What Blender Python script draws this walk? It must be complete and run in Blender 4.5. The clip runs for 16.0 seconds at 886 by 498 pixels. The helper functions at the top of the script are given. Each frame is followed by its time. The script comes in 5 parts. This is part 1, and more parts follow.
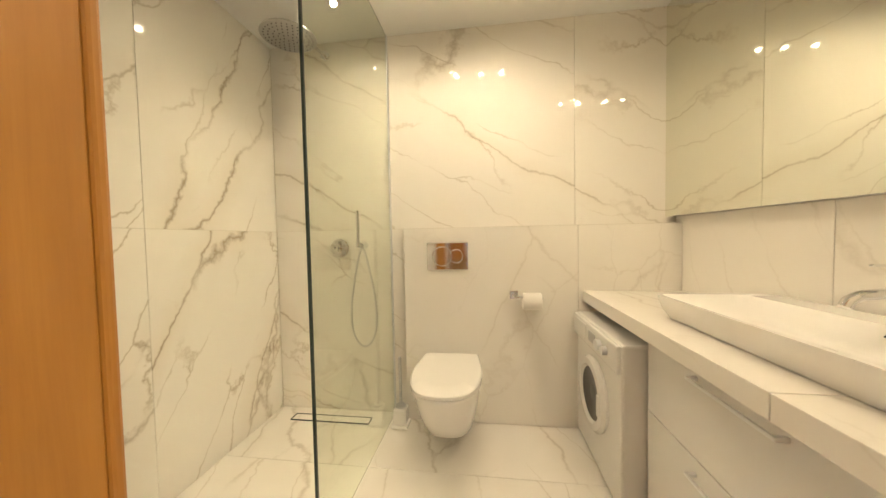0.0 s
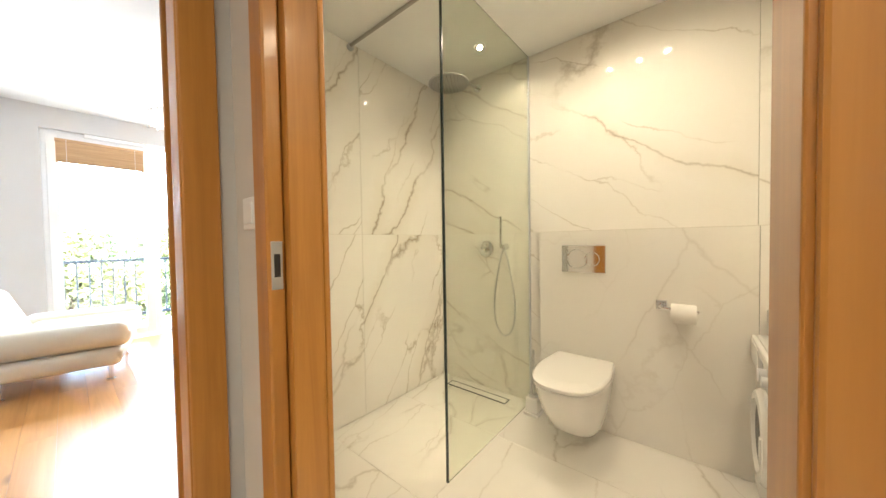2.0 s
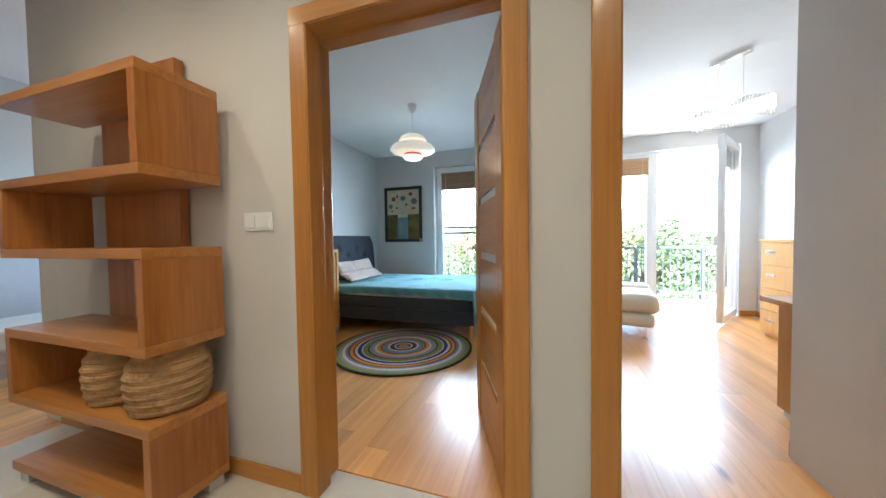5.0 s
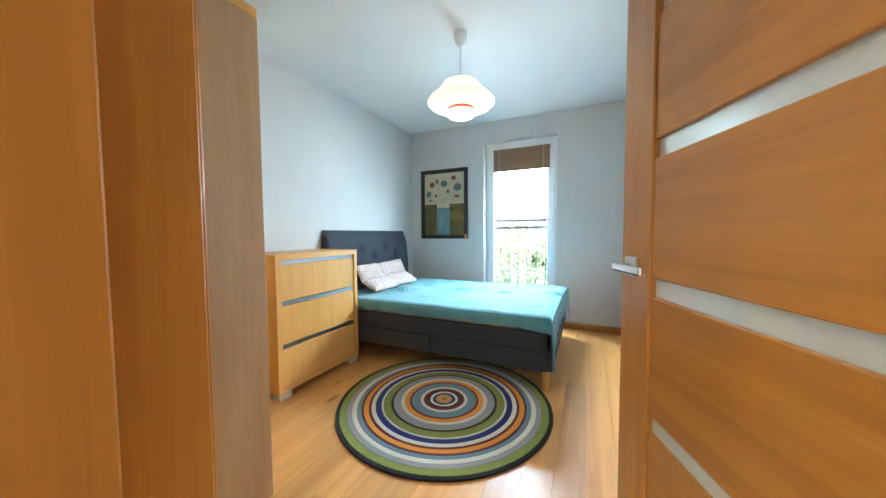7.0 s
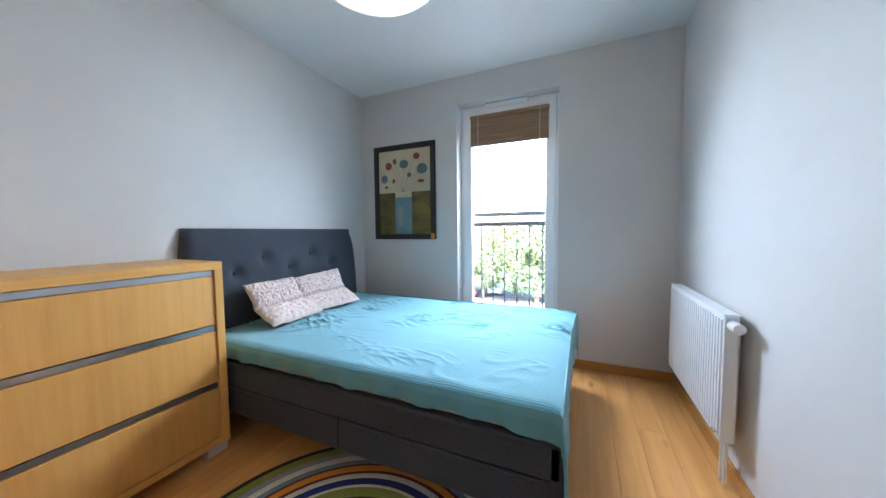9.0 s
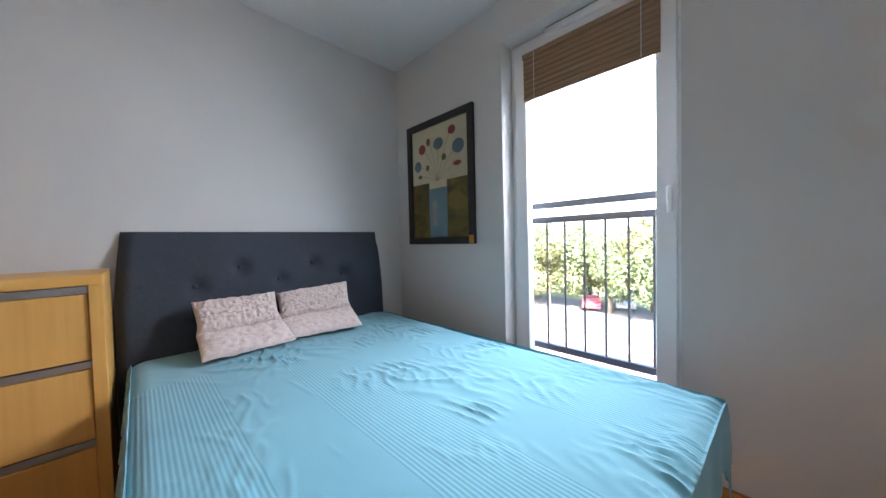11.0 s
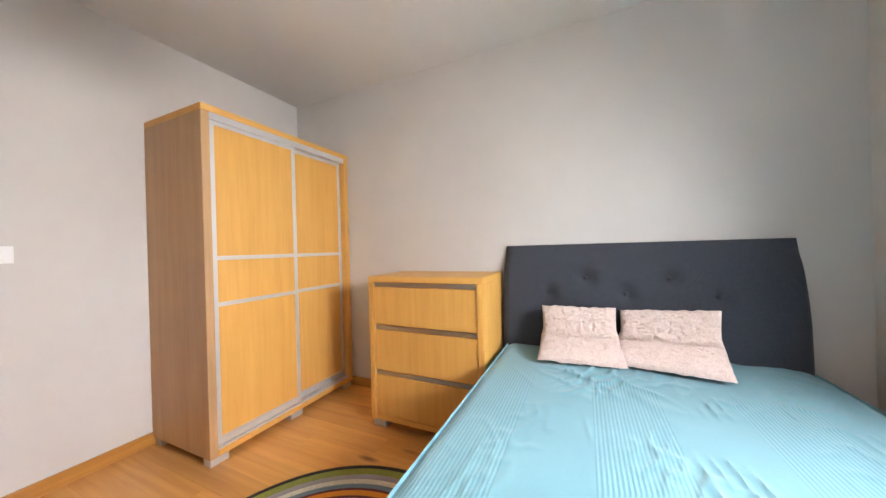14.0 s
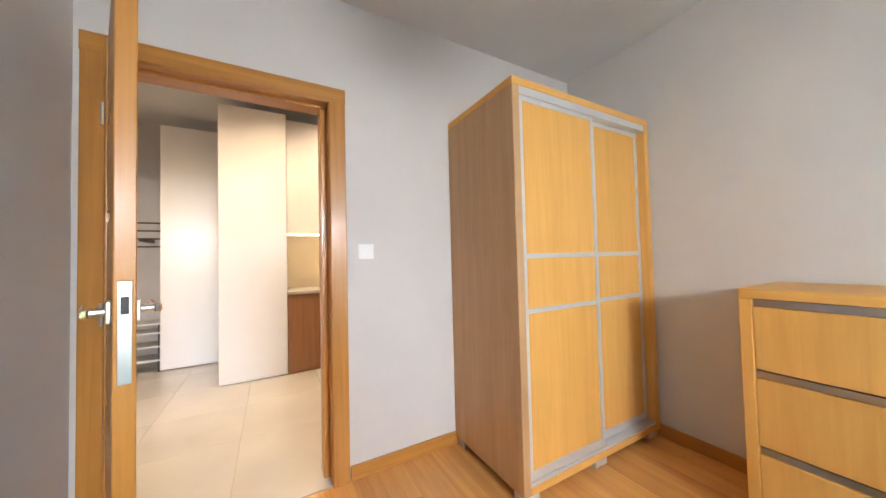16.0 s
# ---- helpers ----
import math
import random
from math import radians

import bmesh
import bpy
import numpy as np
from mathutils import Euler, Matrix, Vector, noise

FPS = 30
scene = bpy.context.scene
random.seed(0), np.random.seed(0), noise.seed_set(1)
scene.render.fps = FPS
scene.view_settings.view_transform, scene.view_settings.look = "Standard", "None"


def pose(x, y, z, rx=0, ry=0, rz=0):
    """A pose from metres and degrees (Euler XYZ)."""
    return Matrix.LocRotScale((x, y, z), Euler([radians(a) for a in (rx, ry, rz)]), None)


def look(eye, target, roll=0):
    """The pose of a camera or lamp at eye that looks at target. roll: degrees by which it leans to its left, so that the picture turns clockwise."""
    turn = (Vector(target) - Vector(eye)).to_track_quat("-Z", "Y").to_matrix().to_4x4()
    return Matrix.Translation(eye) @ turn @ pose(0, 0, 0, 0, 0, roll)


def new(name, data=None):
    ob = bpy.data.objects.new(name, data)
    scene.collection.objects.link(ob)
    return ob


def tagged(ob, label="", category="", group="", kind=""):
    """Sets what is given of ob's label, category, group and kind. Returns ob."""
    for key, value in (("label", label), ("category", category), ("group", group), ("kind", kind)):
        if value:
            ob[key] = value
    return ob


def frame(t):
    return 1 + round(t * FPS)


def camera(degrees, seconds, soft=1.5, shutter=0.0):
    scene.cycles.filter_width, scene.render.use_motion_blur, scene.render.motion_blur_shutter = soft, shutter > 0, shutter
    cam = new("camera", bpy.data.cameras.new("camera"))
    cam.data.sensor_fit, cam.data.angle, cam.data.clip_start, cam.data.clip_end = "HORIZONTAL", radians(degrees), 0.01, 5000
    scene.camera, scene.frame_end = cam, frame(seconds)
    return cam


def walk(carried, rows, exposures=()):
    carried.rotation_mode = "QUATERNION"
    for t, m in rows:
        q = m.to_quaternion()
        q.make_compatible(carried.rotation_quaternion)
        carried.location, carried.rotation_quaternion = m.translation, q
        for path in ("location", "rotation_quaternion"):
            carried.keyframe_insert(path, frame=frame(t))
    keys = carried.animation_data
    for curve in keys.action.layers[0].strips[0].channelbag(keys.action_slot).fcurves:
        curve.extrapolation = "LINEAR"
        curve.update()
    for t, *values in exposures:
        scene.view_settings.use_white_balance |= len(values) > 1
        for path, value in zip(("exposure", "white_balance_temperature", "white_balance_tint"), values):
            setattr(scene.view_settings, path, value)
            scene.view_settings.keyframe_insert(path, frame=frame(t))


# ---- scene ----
cam = camera(110.0, 16.0)
PATH = [
    (0, (-0.155, -0.092, 1.135), (-0.418, 1.889, 1.062), -1.1),
    (0.5, (-0.051, -0.086, 1.138), (-0.567, 1.845, 1.061), -1.1),
    (1, (0.04, -0.057, 1.14), (-0.71, 1.795, 1.051), -1.3),
    (1.5, (0.128, -0.083, 1.144), (-0.874, 1.646, 1.072), -1.1),
    (2, (0.163, -0.222, 1.145), (-1.107, 1.322, 1.093), -0.9),
    (2.5, (0.25, -0.461, 1.149), (-1.318, 0.78, 1.114), -1.0),
    (3, (0.395, -0.634, 1.153), (-1.413, 0.219, 1.122), -1.0),
    (3.5, (0.526, -0.747, 1.152), (-1.437, -0.365, 1.121), -0.9),
    (4, (0.555, -0.863, 1.169), (-1.445, -0.897, 1.126), -1.1),
    (4.5, (0.439, -0.982, 1.174), (-1.528, -1.341, 1.121), -1.0),
    (5, (0.229, -1.087, 1.137), (-1.673, -1.702, 1.076), -0.8),
    (7.5, (-1.09, -1.712, 1.175), (-2.899, -2.559, 1.078), -0.4),
    (8, (-1.369, -1.776, 1.16), (-3.18, -2.618, 1.067), -0.5),
    (8.5, (-1.694, -1.784, 1.185), (-3.525, -2.58, 1.074), -0.5),
    (11, (-3.169, -1.723, 1.134), (-4.57, -3.149, 1.076), -1.4),
    (11.5, (-3.346, -1.741, 1.131), (-4.4, -3.44, 1.12), -1.3),
    (12, (-3.541, -1.796, 1.142), (-4.167, -3.695, 1.14), -1.4),
    (12.5, (-3.628, -1.796, 1.168), (-3.867, -3.781, 1.139), -2.1),
    (13, (-3.688, -1.796, 1.146), (-3.565, -3.792, 1.154), -2.2),
    (13.5, (-3.703, -1.796, 1.194), (-3.182, -3.727, 1.176), -2.2),
    (14, (-3.614, -1.796, 1.209), (-2.781, -3.614, 1.207), -1.6),
    (14.5, (-3.511, -1.796, 1.196), (-2.401, -3.46, 1.216), -1.7),
    (15, (-3.346, -1.796, 1.194), (-2.006, -3.28, 1.226), -1.7),
    (15.5, (-3.116, -1.787, 1.19), (-1.556, -3.039, 1.236), -1.6),
    (16, (-2.799, -1.796, 1.191), (-1.048, -2.761, 1.249), -1.4),
]
walk(cam, [(t, look(eye, target, roll)) for t, eye, target, roll in PATH],
     exposures=[(0.0, 4.9, 6300, 6), (1.0, 4.92, 6150, 6), (2.0, 4.98, 5850, 5), (2.5, 4.82, 5650, 5), (3.0, 4.5, 5600, 5), (3.5, 4.3, 5450, 5), (4.0, 4.45, 5400, 4), (4.5, 4.55, 5350, 3), (5.0, 4.4, 5400, 2),
                (7.5, 5.3, 5550, -2), (8.0, 5.08, 5600, 5), (8.5, 4.83, 5550, 8), (10.8, 4.25, 6200, 17), (11.5, 3.67, 6050, 17), (12.0, 3.0, 6000, 18), (12.5, 2.78, 6100, 17),
                (13.0, 4.15, 6950, 23), (13.5, 4.82, 7300, 22), (14.0, 4.88, 7350, 21), (15.0, 4.86, 7200, 19), (16.0, 4.92, 6850, 16)])

# ---- light ----
world = bpy.data.worlds.new("sky")
scene.world = world
world.use_nodes = True
wn = world.node_tree.nodes
sky = wn.new("ShaderNodeTexSky")
sky.sky_type = "NISHITA"
sky.sun_disc = False
sky.sun_elevation = radians(48)
sky.sun_rotation = radians(120)
sky.air_density = 1.0
sky.dust_density = 3.0
wn["Background"].inputs[1].default_value = 0.15
world.node_tree.links.new(sky.outputs[0], wn["Background"].inputs[0])


def lamp(name, kind, place, energy, colour, size=0.05, target=None, cone=110, size_y=None, spread=180):
    data = bpy.data.lights.new(name, kind)
    data.energy, data.color = energy, colour
    if kind == "AREA":
        data.size = size
        data.spread = radians(spread)
        if size_y:
            data.shape, data.size_y = "RECTANGLE", size_y
    elif kind == "SUN":
        data.angle = size
    else:
        data.shadow_soft_size = size
    if kind == "SPOT":
        data.spot_size, data.spot_blend = radians(cone), 0.9
    ob = new(name, data)
    if name == "spot_light":
        place, target = Vector(place) + SPACE[0], Vector(target) + SPACE[0]
    ob.matrix_world = look(place, target) if target else pose(*place)
    return ob


WARM = (1.0, 0.78, 0.52)
lamp("sky_light_bedroom", "AREA", (-5.20, -2.425, 1.76), 2.0, (0.88, 0.95, 1.0), 0.74, target=(-3.45, -2.425, 0.40), size_y=0.60, spread=146)
lamp("sky_light_living", "AREA", (-5.42, 0.55, 1.95), 4.3, (0.97, 0.98, 1.0), 1.7, target=(-3.42, 0.55, 1.30), size_y=0.75)
lamp("sun", "SUN", (20, 20, 30), 4.4, (1.0, 0.95, 0.86), radians(0.6), target=(0, 0, 0))

# ---- materials ----


def material(name, base=(0.8, 0.8, 0.8), rough=0.5, metal=0.0, **more):
    m = bpy.data.materials.new(name)
    m.use_nodes = True
    b = m.node_tree.nodes["Principled BSDF"]
    b.inputs["Base Color"].default_value = (*base, 1)
    b.inputs["Roughness"].default_value = rough
    b.inputs["Metallic"].default_value = metal
    for key, value in more.items():
        b.inputs[key.replace("_", " ")].default_value = value
    return m


def node(m, kind, **inputs):
    n = m.node_tree.nodes.new(kind)
    for key, value in inputs.items():
        n.inputs[key.replace("_", " ")].default_value = value
    return n


def link(m, a, b):
    m.node_tree.links.new(a, b)


def coords(m, scale, turn=(0, 0, 0), shift=True):
    """Object coordinates, turned and scaled, moved at random from object to object."""
    tc = node(m, "ShaderNodeTexCoord")
    out = tc.outputs["Object"]
    if shift:
        info = node(m, "ShaderNodeObjectInfo")
        mul = node(m, "ShaderNodeVectorMath")
        mul.operation = "MULTIPLY_ADD"
        comb = node(m, "ShaderNodeCombineXYZ")
        for n in range(3):
            link(m, info.outputs["Random"], comb.inputs[n])
        link(m, comb.outputs[0], mul.inputs[0])
        mul.inputs[1].default_value = (37.0, 23.0, 51.0)
        link(m, out, mul.inputs[2])
        out = mul.outputs[0]
    mp = node(m, "ShaderNodeMapping")
    mp.inputs["Rotation"].default_value = [radians(a) for a in turn]
    mp.inputs["Scale"].default_value = scale
    link(m, out, mp.inputs[0])
    return mp.outputs[0]


def ramp(m, fac, stops):
    r = node(m, "ShaderNodeValToRGB")
    e = r.color_ramp.elements
    while len(e) < len(stops):
        e.new(0.5)
    for el, (p, c) in zip(e, stops):
        el.position, el.color = p, (*c, 1)
    link(m, fac, r.inputs[0])
    return r.outputs[0]


def bump(m, height, strength, distance=0.002):
    b = node(m, "ShaderNodeBump", Strength=strength, Distance=distance)
    link(m, height, b.inputs["Height"])
    link(m, b.outputs[0], m.node_tree.nodes["Principled BSDF"].inputs["Normal"])


def paint(name, base, rough=0.75, grain=180, vary=0.04, strength=0.15):
    m = material(name, base, rough)
    n = node(m, "ShaderNodeTexNoise", Scale=1.3, Detail=4.0)
    link(m, coords(m, (1, 1, 1)), n.inputs["Vector"])
    lo = tuple(c * (1 - vary) for c in base)
    hi = tuple(min(1, c * (1 + vary)) for c in base)
    link(m, ramp(m, n.outputs[0], [(0.3, lo), (0.7, hi)]), m.node_tree.nodes["Principled BSDF"].inputs["Base Color"])
    g = node(m, "ShaderNodeTexNoise", Scale=grain, Detail=3.0)
    link(m, coords(m, (1, 1, 1)), g.inputs["Vector"])
    bump(m, g.outputs[0], strength, 0.001)
    return m


def wood(name, dark, light, axis="z", rough=0.35, size=1.0, knots=False, vary=0.0, coat=0.0):
    """Veneer or board with its grain along one axis."""
    m = material(name, light, rough)
    b = m.node_tree.nodes["Principled BSDF"]
    b.inputs["Coat Weight"].default_value = coat
    b.inputs["Coat Roughness"].default_value = 0.15
    s = {"x": (1.2, 26, 26), "y": (26, 1.2, 26), "z": (26, 26, 1.2)}[axis]
    v = coords(m, tuple(c * size for c in s))
    n = node(m, "ShaderNodeTexNoise", Scale=1.0, Detail=7.0, Roughness=0.65, Distortion=0.6)
    link(m, v, n.inputs["Vector"])
    s2 = {"x": (0.35, 5, 5), "y": (5, 0.35, 5), "z": (5, 5, 0.35)}[axis]
    w = node(m, "ShaderNodeTexNoise", Scale=1.0, Detail=3.0, Distortion=1.2)
    link(m, coords(m, tuple(c * size for c in s2)), w.inputs["Vector"])
    mix = node(m, "ShaderNodeMath")
    mix.operation = "MULTIPLY_ADD"
    mix.inputs[1].default_value = 0.55
    link(m, n.outputs[0], mix.inputs[0])
    half = node(m, "ShaderNodeMath")
    half.operation = "MULTIPLY"
    half.inputs[1].default_value = 0.45
    link(m, w.outputs[0], half.inputs[0])
    link(m, half.outputs[0], mix.inputs[2])
    col = ramp(m, mix.outputs[0], [(0.34, dark), (0.66, light)])
    if vary:
        info = node(m, "ShaderNodeObjectInfo")
        hsv = node(m, "ShaderNodeHueSaturation")
        rng = node(m, "ShaderNodeMapRange")
        rng.inputs[3].default_value, rng.inputs[4].default_value = 1 - vary, 1 + vary
        link(m, info.outputs["Random"], rng.inputs[0])
        link(m, rng.outputs[0], hsv.inputs["Value"])
        link(m, col, hsv.inputs["Color"])
        col = hsv.outputs[0]
    if knots:
        k = node(m, "ShaderNodeTexVoronoi", Scale=1.0)
        kv = {"x": (1.3, 4.2, 4.2), "y": (4.2, 1.3, 4.2)}[axis]
        link(m, coords(m, kv), k.inputs["Vector"])
        kr = ramp(m, k.outputs["Distance"], [(0.03, (0.16, 0.09, 0.04)), (0.11, (1, 1, 1))])
        mm = node(m, "ShaderNodeMix")
        mm.data_type, mm.blend_type = "RGBA", "MULTIPLY"
        mm.inputs[0].default_value = 0.75
        link(m, col, mm.inputs[6])
        link(m, kr, mm.inputs[7])
        col = mm.outputs[2]
    link(m, col, b.inputs["Base Color"])
    bump(m, n.outputs[0], 0.12, 0.001)
    return m


def marble(name, turn, base=(0.84, 0.81, 0.755), rough=0.05, amount=1.0):
    """White polished tile with a few long slanting grey-brown veins."""
    m = material(name, base, rough)
    v = coords(m, (1.0, 1.0, 1.0), turn)
    st = node(m, "ShaderNodeMapping")
    st.inputs["Scale"].default_value = (1.7, 1.7, 0.26)
    link(m, v, st.inputs[0])
    wob = node(m, "ShaderNodeTexNoise", Scale=1.6, Detail=6.0, Roughness=0.6)
    link(m, v, wob.inputs["Vector"])
    add = node(m, "ShaderNodeVectorMath")
    add.operation = "MULTIPLY_ADD"
    link(m, wob.outputs["Color"], add.inputs[0])
    add.inputs[1].default_value = (0.42, 0.42, 0.30)
    link(m, st.outputs[0], add.inputs[2])
    cur = None
    for scale, width, tone, lo, hi, most in ((0.85, 0.012, (0.44, 0.38, 0.30), 0.38, 0.58, 0.85), (2.0, 0.016, (0.55, 0.49, 0.40), 0.42, 0.60, 0.8), (0.85, 0.11, (0.88, 0.85, 0.79), 0.38, 0.60, 0.7)):
        n = node(m, "ShaderNodeTexVoronoi", Scale=scale)
        n.feature = "DISTANCE_TO_EDGE"
        link(m, add.outputs[0], n.inputs["Vector"])
        col = ramp(m, n.outputs["Distance"], [(0.0, tone), (width * 0.35, tuple(0.55 * t + 0.45 for t in tone)), (width, (1, 1, 1))])
        patch = node(m, "ShaderNodeTexNoise", Scale=1.3 + scale * 0.5, Detail=3.0)
        link(m, coords(m, (1, 1, 1), (10, 20, 30)), patch.inputs["Vector"])
        pf = node(m, "ShaderNodeMapRange")
        pf.inputs[1].default_value, pf.inputs[2].default_value = lo, hi
        pf.inputs[4].default_value = most * amount
        link(m, patch.outputs[0], pf.inputs[0])
        mm = node(m, "ShaderNodeMix")
        mm.data_type, mm.blend_type = "RGBA", "MULTIPLY"
        if cur is None:
            mm.inputs[6].default_value = (*base, 1)
        else:
            link(m, cur, mm.inputs[6])
        link(m, pf.outputs[0], mm.inputs[0])
        link(m, col, mm.inputs[7])
        cur = mm.outputs[2]
    link(m, cur, m.node_tree.nodes["Principled BSDF"].inputs["Base Color"])
    return m


def glow(name, colour, strength):
    m = material(name, colour, 0.5)
    b = m.node_tree.nodes["Principled BSDF"]
    b.inputs["Emission Color"].default_value = (*colour, 1)
    b.inputs["Emission Strength"].default_value = strength
    return m


def cloth(name, dark, light, scale=900, rough=0.95):
    m = material(name, light, rough)
    n = node(m, "ShaderNodeTexNoise", Scale=scale, Detail=2.0)
    link(m, coords(m, (1, 1, 0.35)), n.inputs["Vector"])
    link(m, ramp(m, n.outputs[0], [(0.35, dark), (0.65, light)]), m.node_tree.nodes["Principled BSDF"].inputs["Base Color"])
    m.node_tree.nodes["Principled BSDF"].inputs["Sheen Weight"].default_value = 0.08
    bump(m, n.outputs[0], 0.4, 0.001)
    return m


M_WALL = paint("wall_paint", (0.60, 0.585, 0.57))
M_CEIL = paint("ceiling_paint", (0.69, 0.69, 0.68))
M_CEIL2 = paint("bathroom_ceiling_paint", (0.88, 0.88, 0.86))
M_WHITE = paint("white_lacquer", (0.80, 0.79, 0.77), 0.25, 400, 0.01, 0.02)
M_PVC = paint("white_plastic", (0.80, 0.81, 0.82), 0.3, 300, 0.01, 0.02)
M_CERAMIC = material("ceramic", (0.84, 0.82, 0.79), 0.06, 0.0, Coat_Weight=0.5, Coat_Roughness=0.03)
M_OAK = wood("oak_stained", (0.35, 0.145, 0.024), (0.54, 0.25, 0.047), "z", 0.38, 1.0, coat=0.25)
M_OAK_H = wood("oak_stained_across", (0.35, 0.145, 0.024), (0.54, 0.25, 0.047), "y", 0.38, 1.0, coat=0.25)
M_OAK_X = wood("oak_stained_along", (0.35, 0.145, 0.024), (0.54, 0.25, 0.047), "x", 0.38, 1.0, coat=0.25)
M_BEECH = wood("beech_veneer", (0.66, 0.335, 0.078), (0.77, 0.425, 0.115), "z", 0.42, 1.6)
M_BEECH_Y = wood("beech_veneer_along", (0.66, 0.335, 0.078), (0.77, 0.425, 0.115), "y", 0.42, 1.6)
M_BAMBOO = wood("bamboo", (0.30, 0.10, 0.02), (0.48, 0.20, 0.05), "z", 0.3, 1.8, coat=0.3)
M_BAMBOO_Y = wood("bamboo_along", (0.34, 0.13, 0.03), (0.52, 0.24, 0.065), "y", 0.3, 1.8, coat=0.3)
M_PLANK = wood("oak_floorboard", (0.56, 0.25, 0.066), (0.80, 0.425, 0.134), "x", 0.32, 0.8, True, 0.13, 0.2)
M_MARBLE_L = marble("marble_tile_side", (28, 0, 0))
M_MARBLE_B = marble("marble_tile_end", (0, 62, 0), amount=0.75)
M_MARBLE_F = marble("marble_tile_floor", (78, 12, 25), amount=0.5)
M_MARBLE_P = marble("marble_tile_plain", (28, 0, 0), amount=0.25)
M_GROUT = paint("grout", (0.70, 0.66, 0.58), 0.9)
M_STONE = paint("hall_tile", (0.60, 0.565, 0.51), 0.16, 60, 0.10, 0.02)
M_CHROME = material("chrome", (0.82, 0.82, 0.83), 0.07, 1.0)
M_STEEL = material("brushed_steel", (0.62, 0.62, 0.62), 0.32, 1.0)
M_ALU = material("aluminium_profile", (0.66, 0.67, 0.69), 0.45, 0.55)
M_RAIL = material("brushed_grip_metal", (0.52, 0.53, 0.55), 0.28, 1.0)
M_BLACK = paint("black_paint", (0.02, 0.02, 0.022), 0.45)
M_IRON = paint("dark_iron", (0.05, 0.055, 0.065), 0.5)
M_GLASS = material("clear_glass", (1, 1, 1), 0.0, 0.0, Transmission_Weight=1.0, IOR=1.45)
M_SHOWER = material("green_tinted_glass", (0.81, 0.84, 0.75), 0.0, 0.0, Transmission_Weight=1.0, IOR=1.3)
M_FROST = material("frosted_glass", (0.86, 0.90, 0.90), 0.35, 0.0, Transmission_Weight=0.5, IOR=1.45)
M_MIRROR = material("mirror", (0.82, 0.83, 0.74), 0.0, 1.0)
M_FELT = cloth("dark_grey_wool", (0.014, 0.017, 0.026), (0.066, 0.077, 0.102))
M_CREAM = paint("cream_leather", (0.72, 0.66, 0.53), 0.42, 90, 0.04, 0.2)
M_LAMP = glow("lamp_glow", (1.0, 0.84, 0.62), 0.7)


def opal(name, colour, strength):
    return glow(name, colour, strength)


# ---- mesh helpers ----


def box(bm, x0, x1, y0, y1, z0, z1, bevel=0.0, seg=2):
    made = bmesh.ops.create_cube(bm, size=1.0, matrix=Matrix.Translation(((x0 + x1) / 2, (y0 + y1) / 2, (z0 + z1) / 2))
                                 @ Matrix.Diagonal((abs(x1 - x0), abs(y1 - y0), abs(z1 - z0), 1)))
    if bevel:
        edges = {e for v in made["verts"] for e in v.link_edges}
        bmesh.ops.bevel(bm, geom=list(edges), offset=bevel, segments=seg, affect="EDGES", profile=0.5)
    return bm


def rod(bm, a, b, r, seg=16, r2=None):
    a, b = Vector(a), Vector(b)
    d = b - a
    m = Matrix.Translation((a + b) / 2) @ d.to_track_quat("Z", "Y").to_matrix().to_4x4()
    bmesh.ops.create_cone(bm, cap_ends=True, segments=seg, radius1=r, radius2=r if r2 is None else r2, depth=d.length, matrix=m)
    return bm


def lathe(bm, profile, centre, seg=40, turn=None, caps=True):
    """A surface of revolution round z from (radius, height) pairs."""
    rings = []
    t = turn or Matrix.Identity(4)
    for r, h in profile:
        rings.append([bm.verts.new(Vector(centre) + t.to_3x3() @ Vector((r * math.cos(2 * math.pi * k / seg), r * math.sin(2 * math.pi * k / seg), h))) for k in range(seg)])
    for lo, hi in zip(rings, rings[1:]):
        for k in range(seg):
            bm.faces.new((lo[k], lo[(k + 1) % seg], hi[(k + 1) % seg], hi[k]))
    if caps:
        bm.faces.new(list(reversed(rings[0])))
        bm.faces.new(rings[-1])
    return bm


def tube(bm, pts, r, seg=10):
    pts = [Vector(p) for p in pts]
    rings = []
    side = Vector((0.3, 0.7, 0.2)).normalized()
    for k, p in enumerate(pts):
        d = (pts[min(k + 1, len(pts) - 1)] - pts[max(k - 1, 0)]).normalized()
        u = d.cross(side).normalized()
        w = d.cross(u)
        rings.append([bm.verts.new(p + r * (math.cos(2 * math.pi * a / seg) * u + math.sin(2 * math.pi * a / seg) * w)) for a in range(seg)])
    for lo, hi in zip(rings, rings[1:]):
        for k in range(seg):
            bm.faces.new((lo[k], lo[(k + 1) % seg], hi[(k + 1) % seg], hi[k]))
    bm.faces.new(rings[0])
    bm.faces.new(list(reversed(rings[-1])))
    return bm


SPACE = [Vector((0, 0, 0))]     # origin of the space that is being built


def space(x, y, z=0):
    SPACE[0] = Vector((x, y, z))


def finish(name, bm, mat, smooth=False):
    bmesh.ops.translate(bm, verts=bm.verts[:], vec=SPACE[0])
    bmesh.ops.recalc_face_normals(bm, faces=bm.faces[:])
    me = bpy.data.meshes.new(name)
    bm.to_mesh(me)
    bm.free()
    if mat:
        me.materials.append(mat)
    if smooth:
        me.shade_smooth()
        me.set_sharp_from_angle(angle=radians(38))
    return new(name, me)


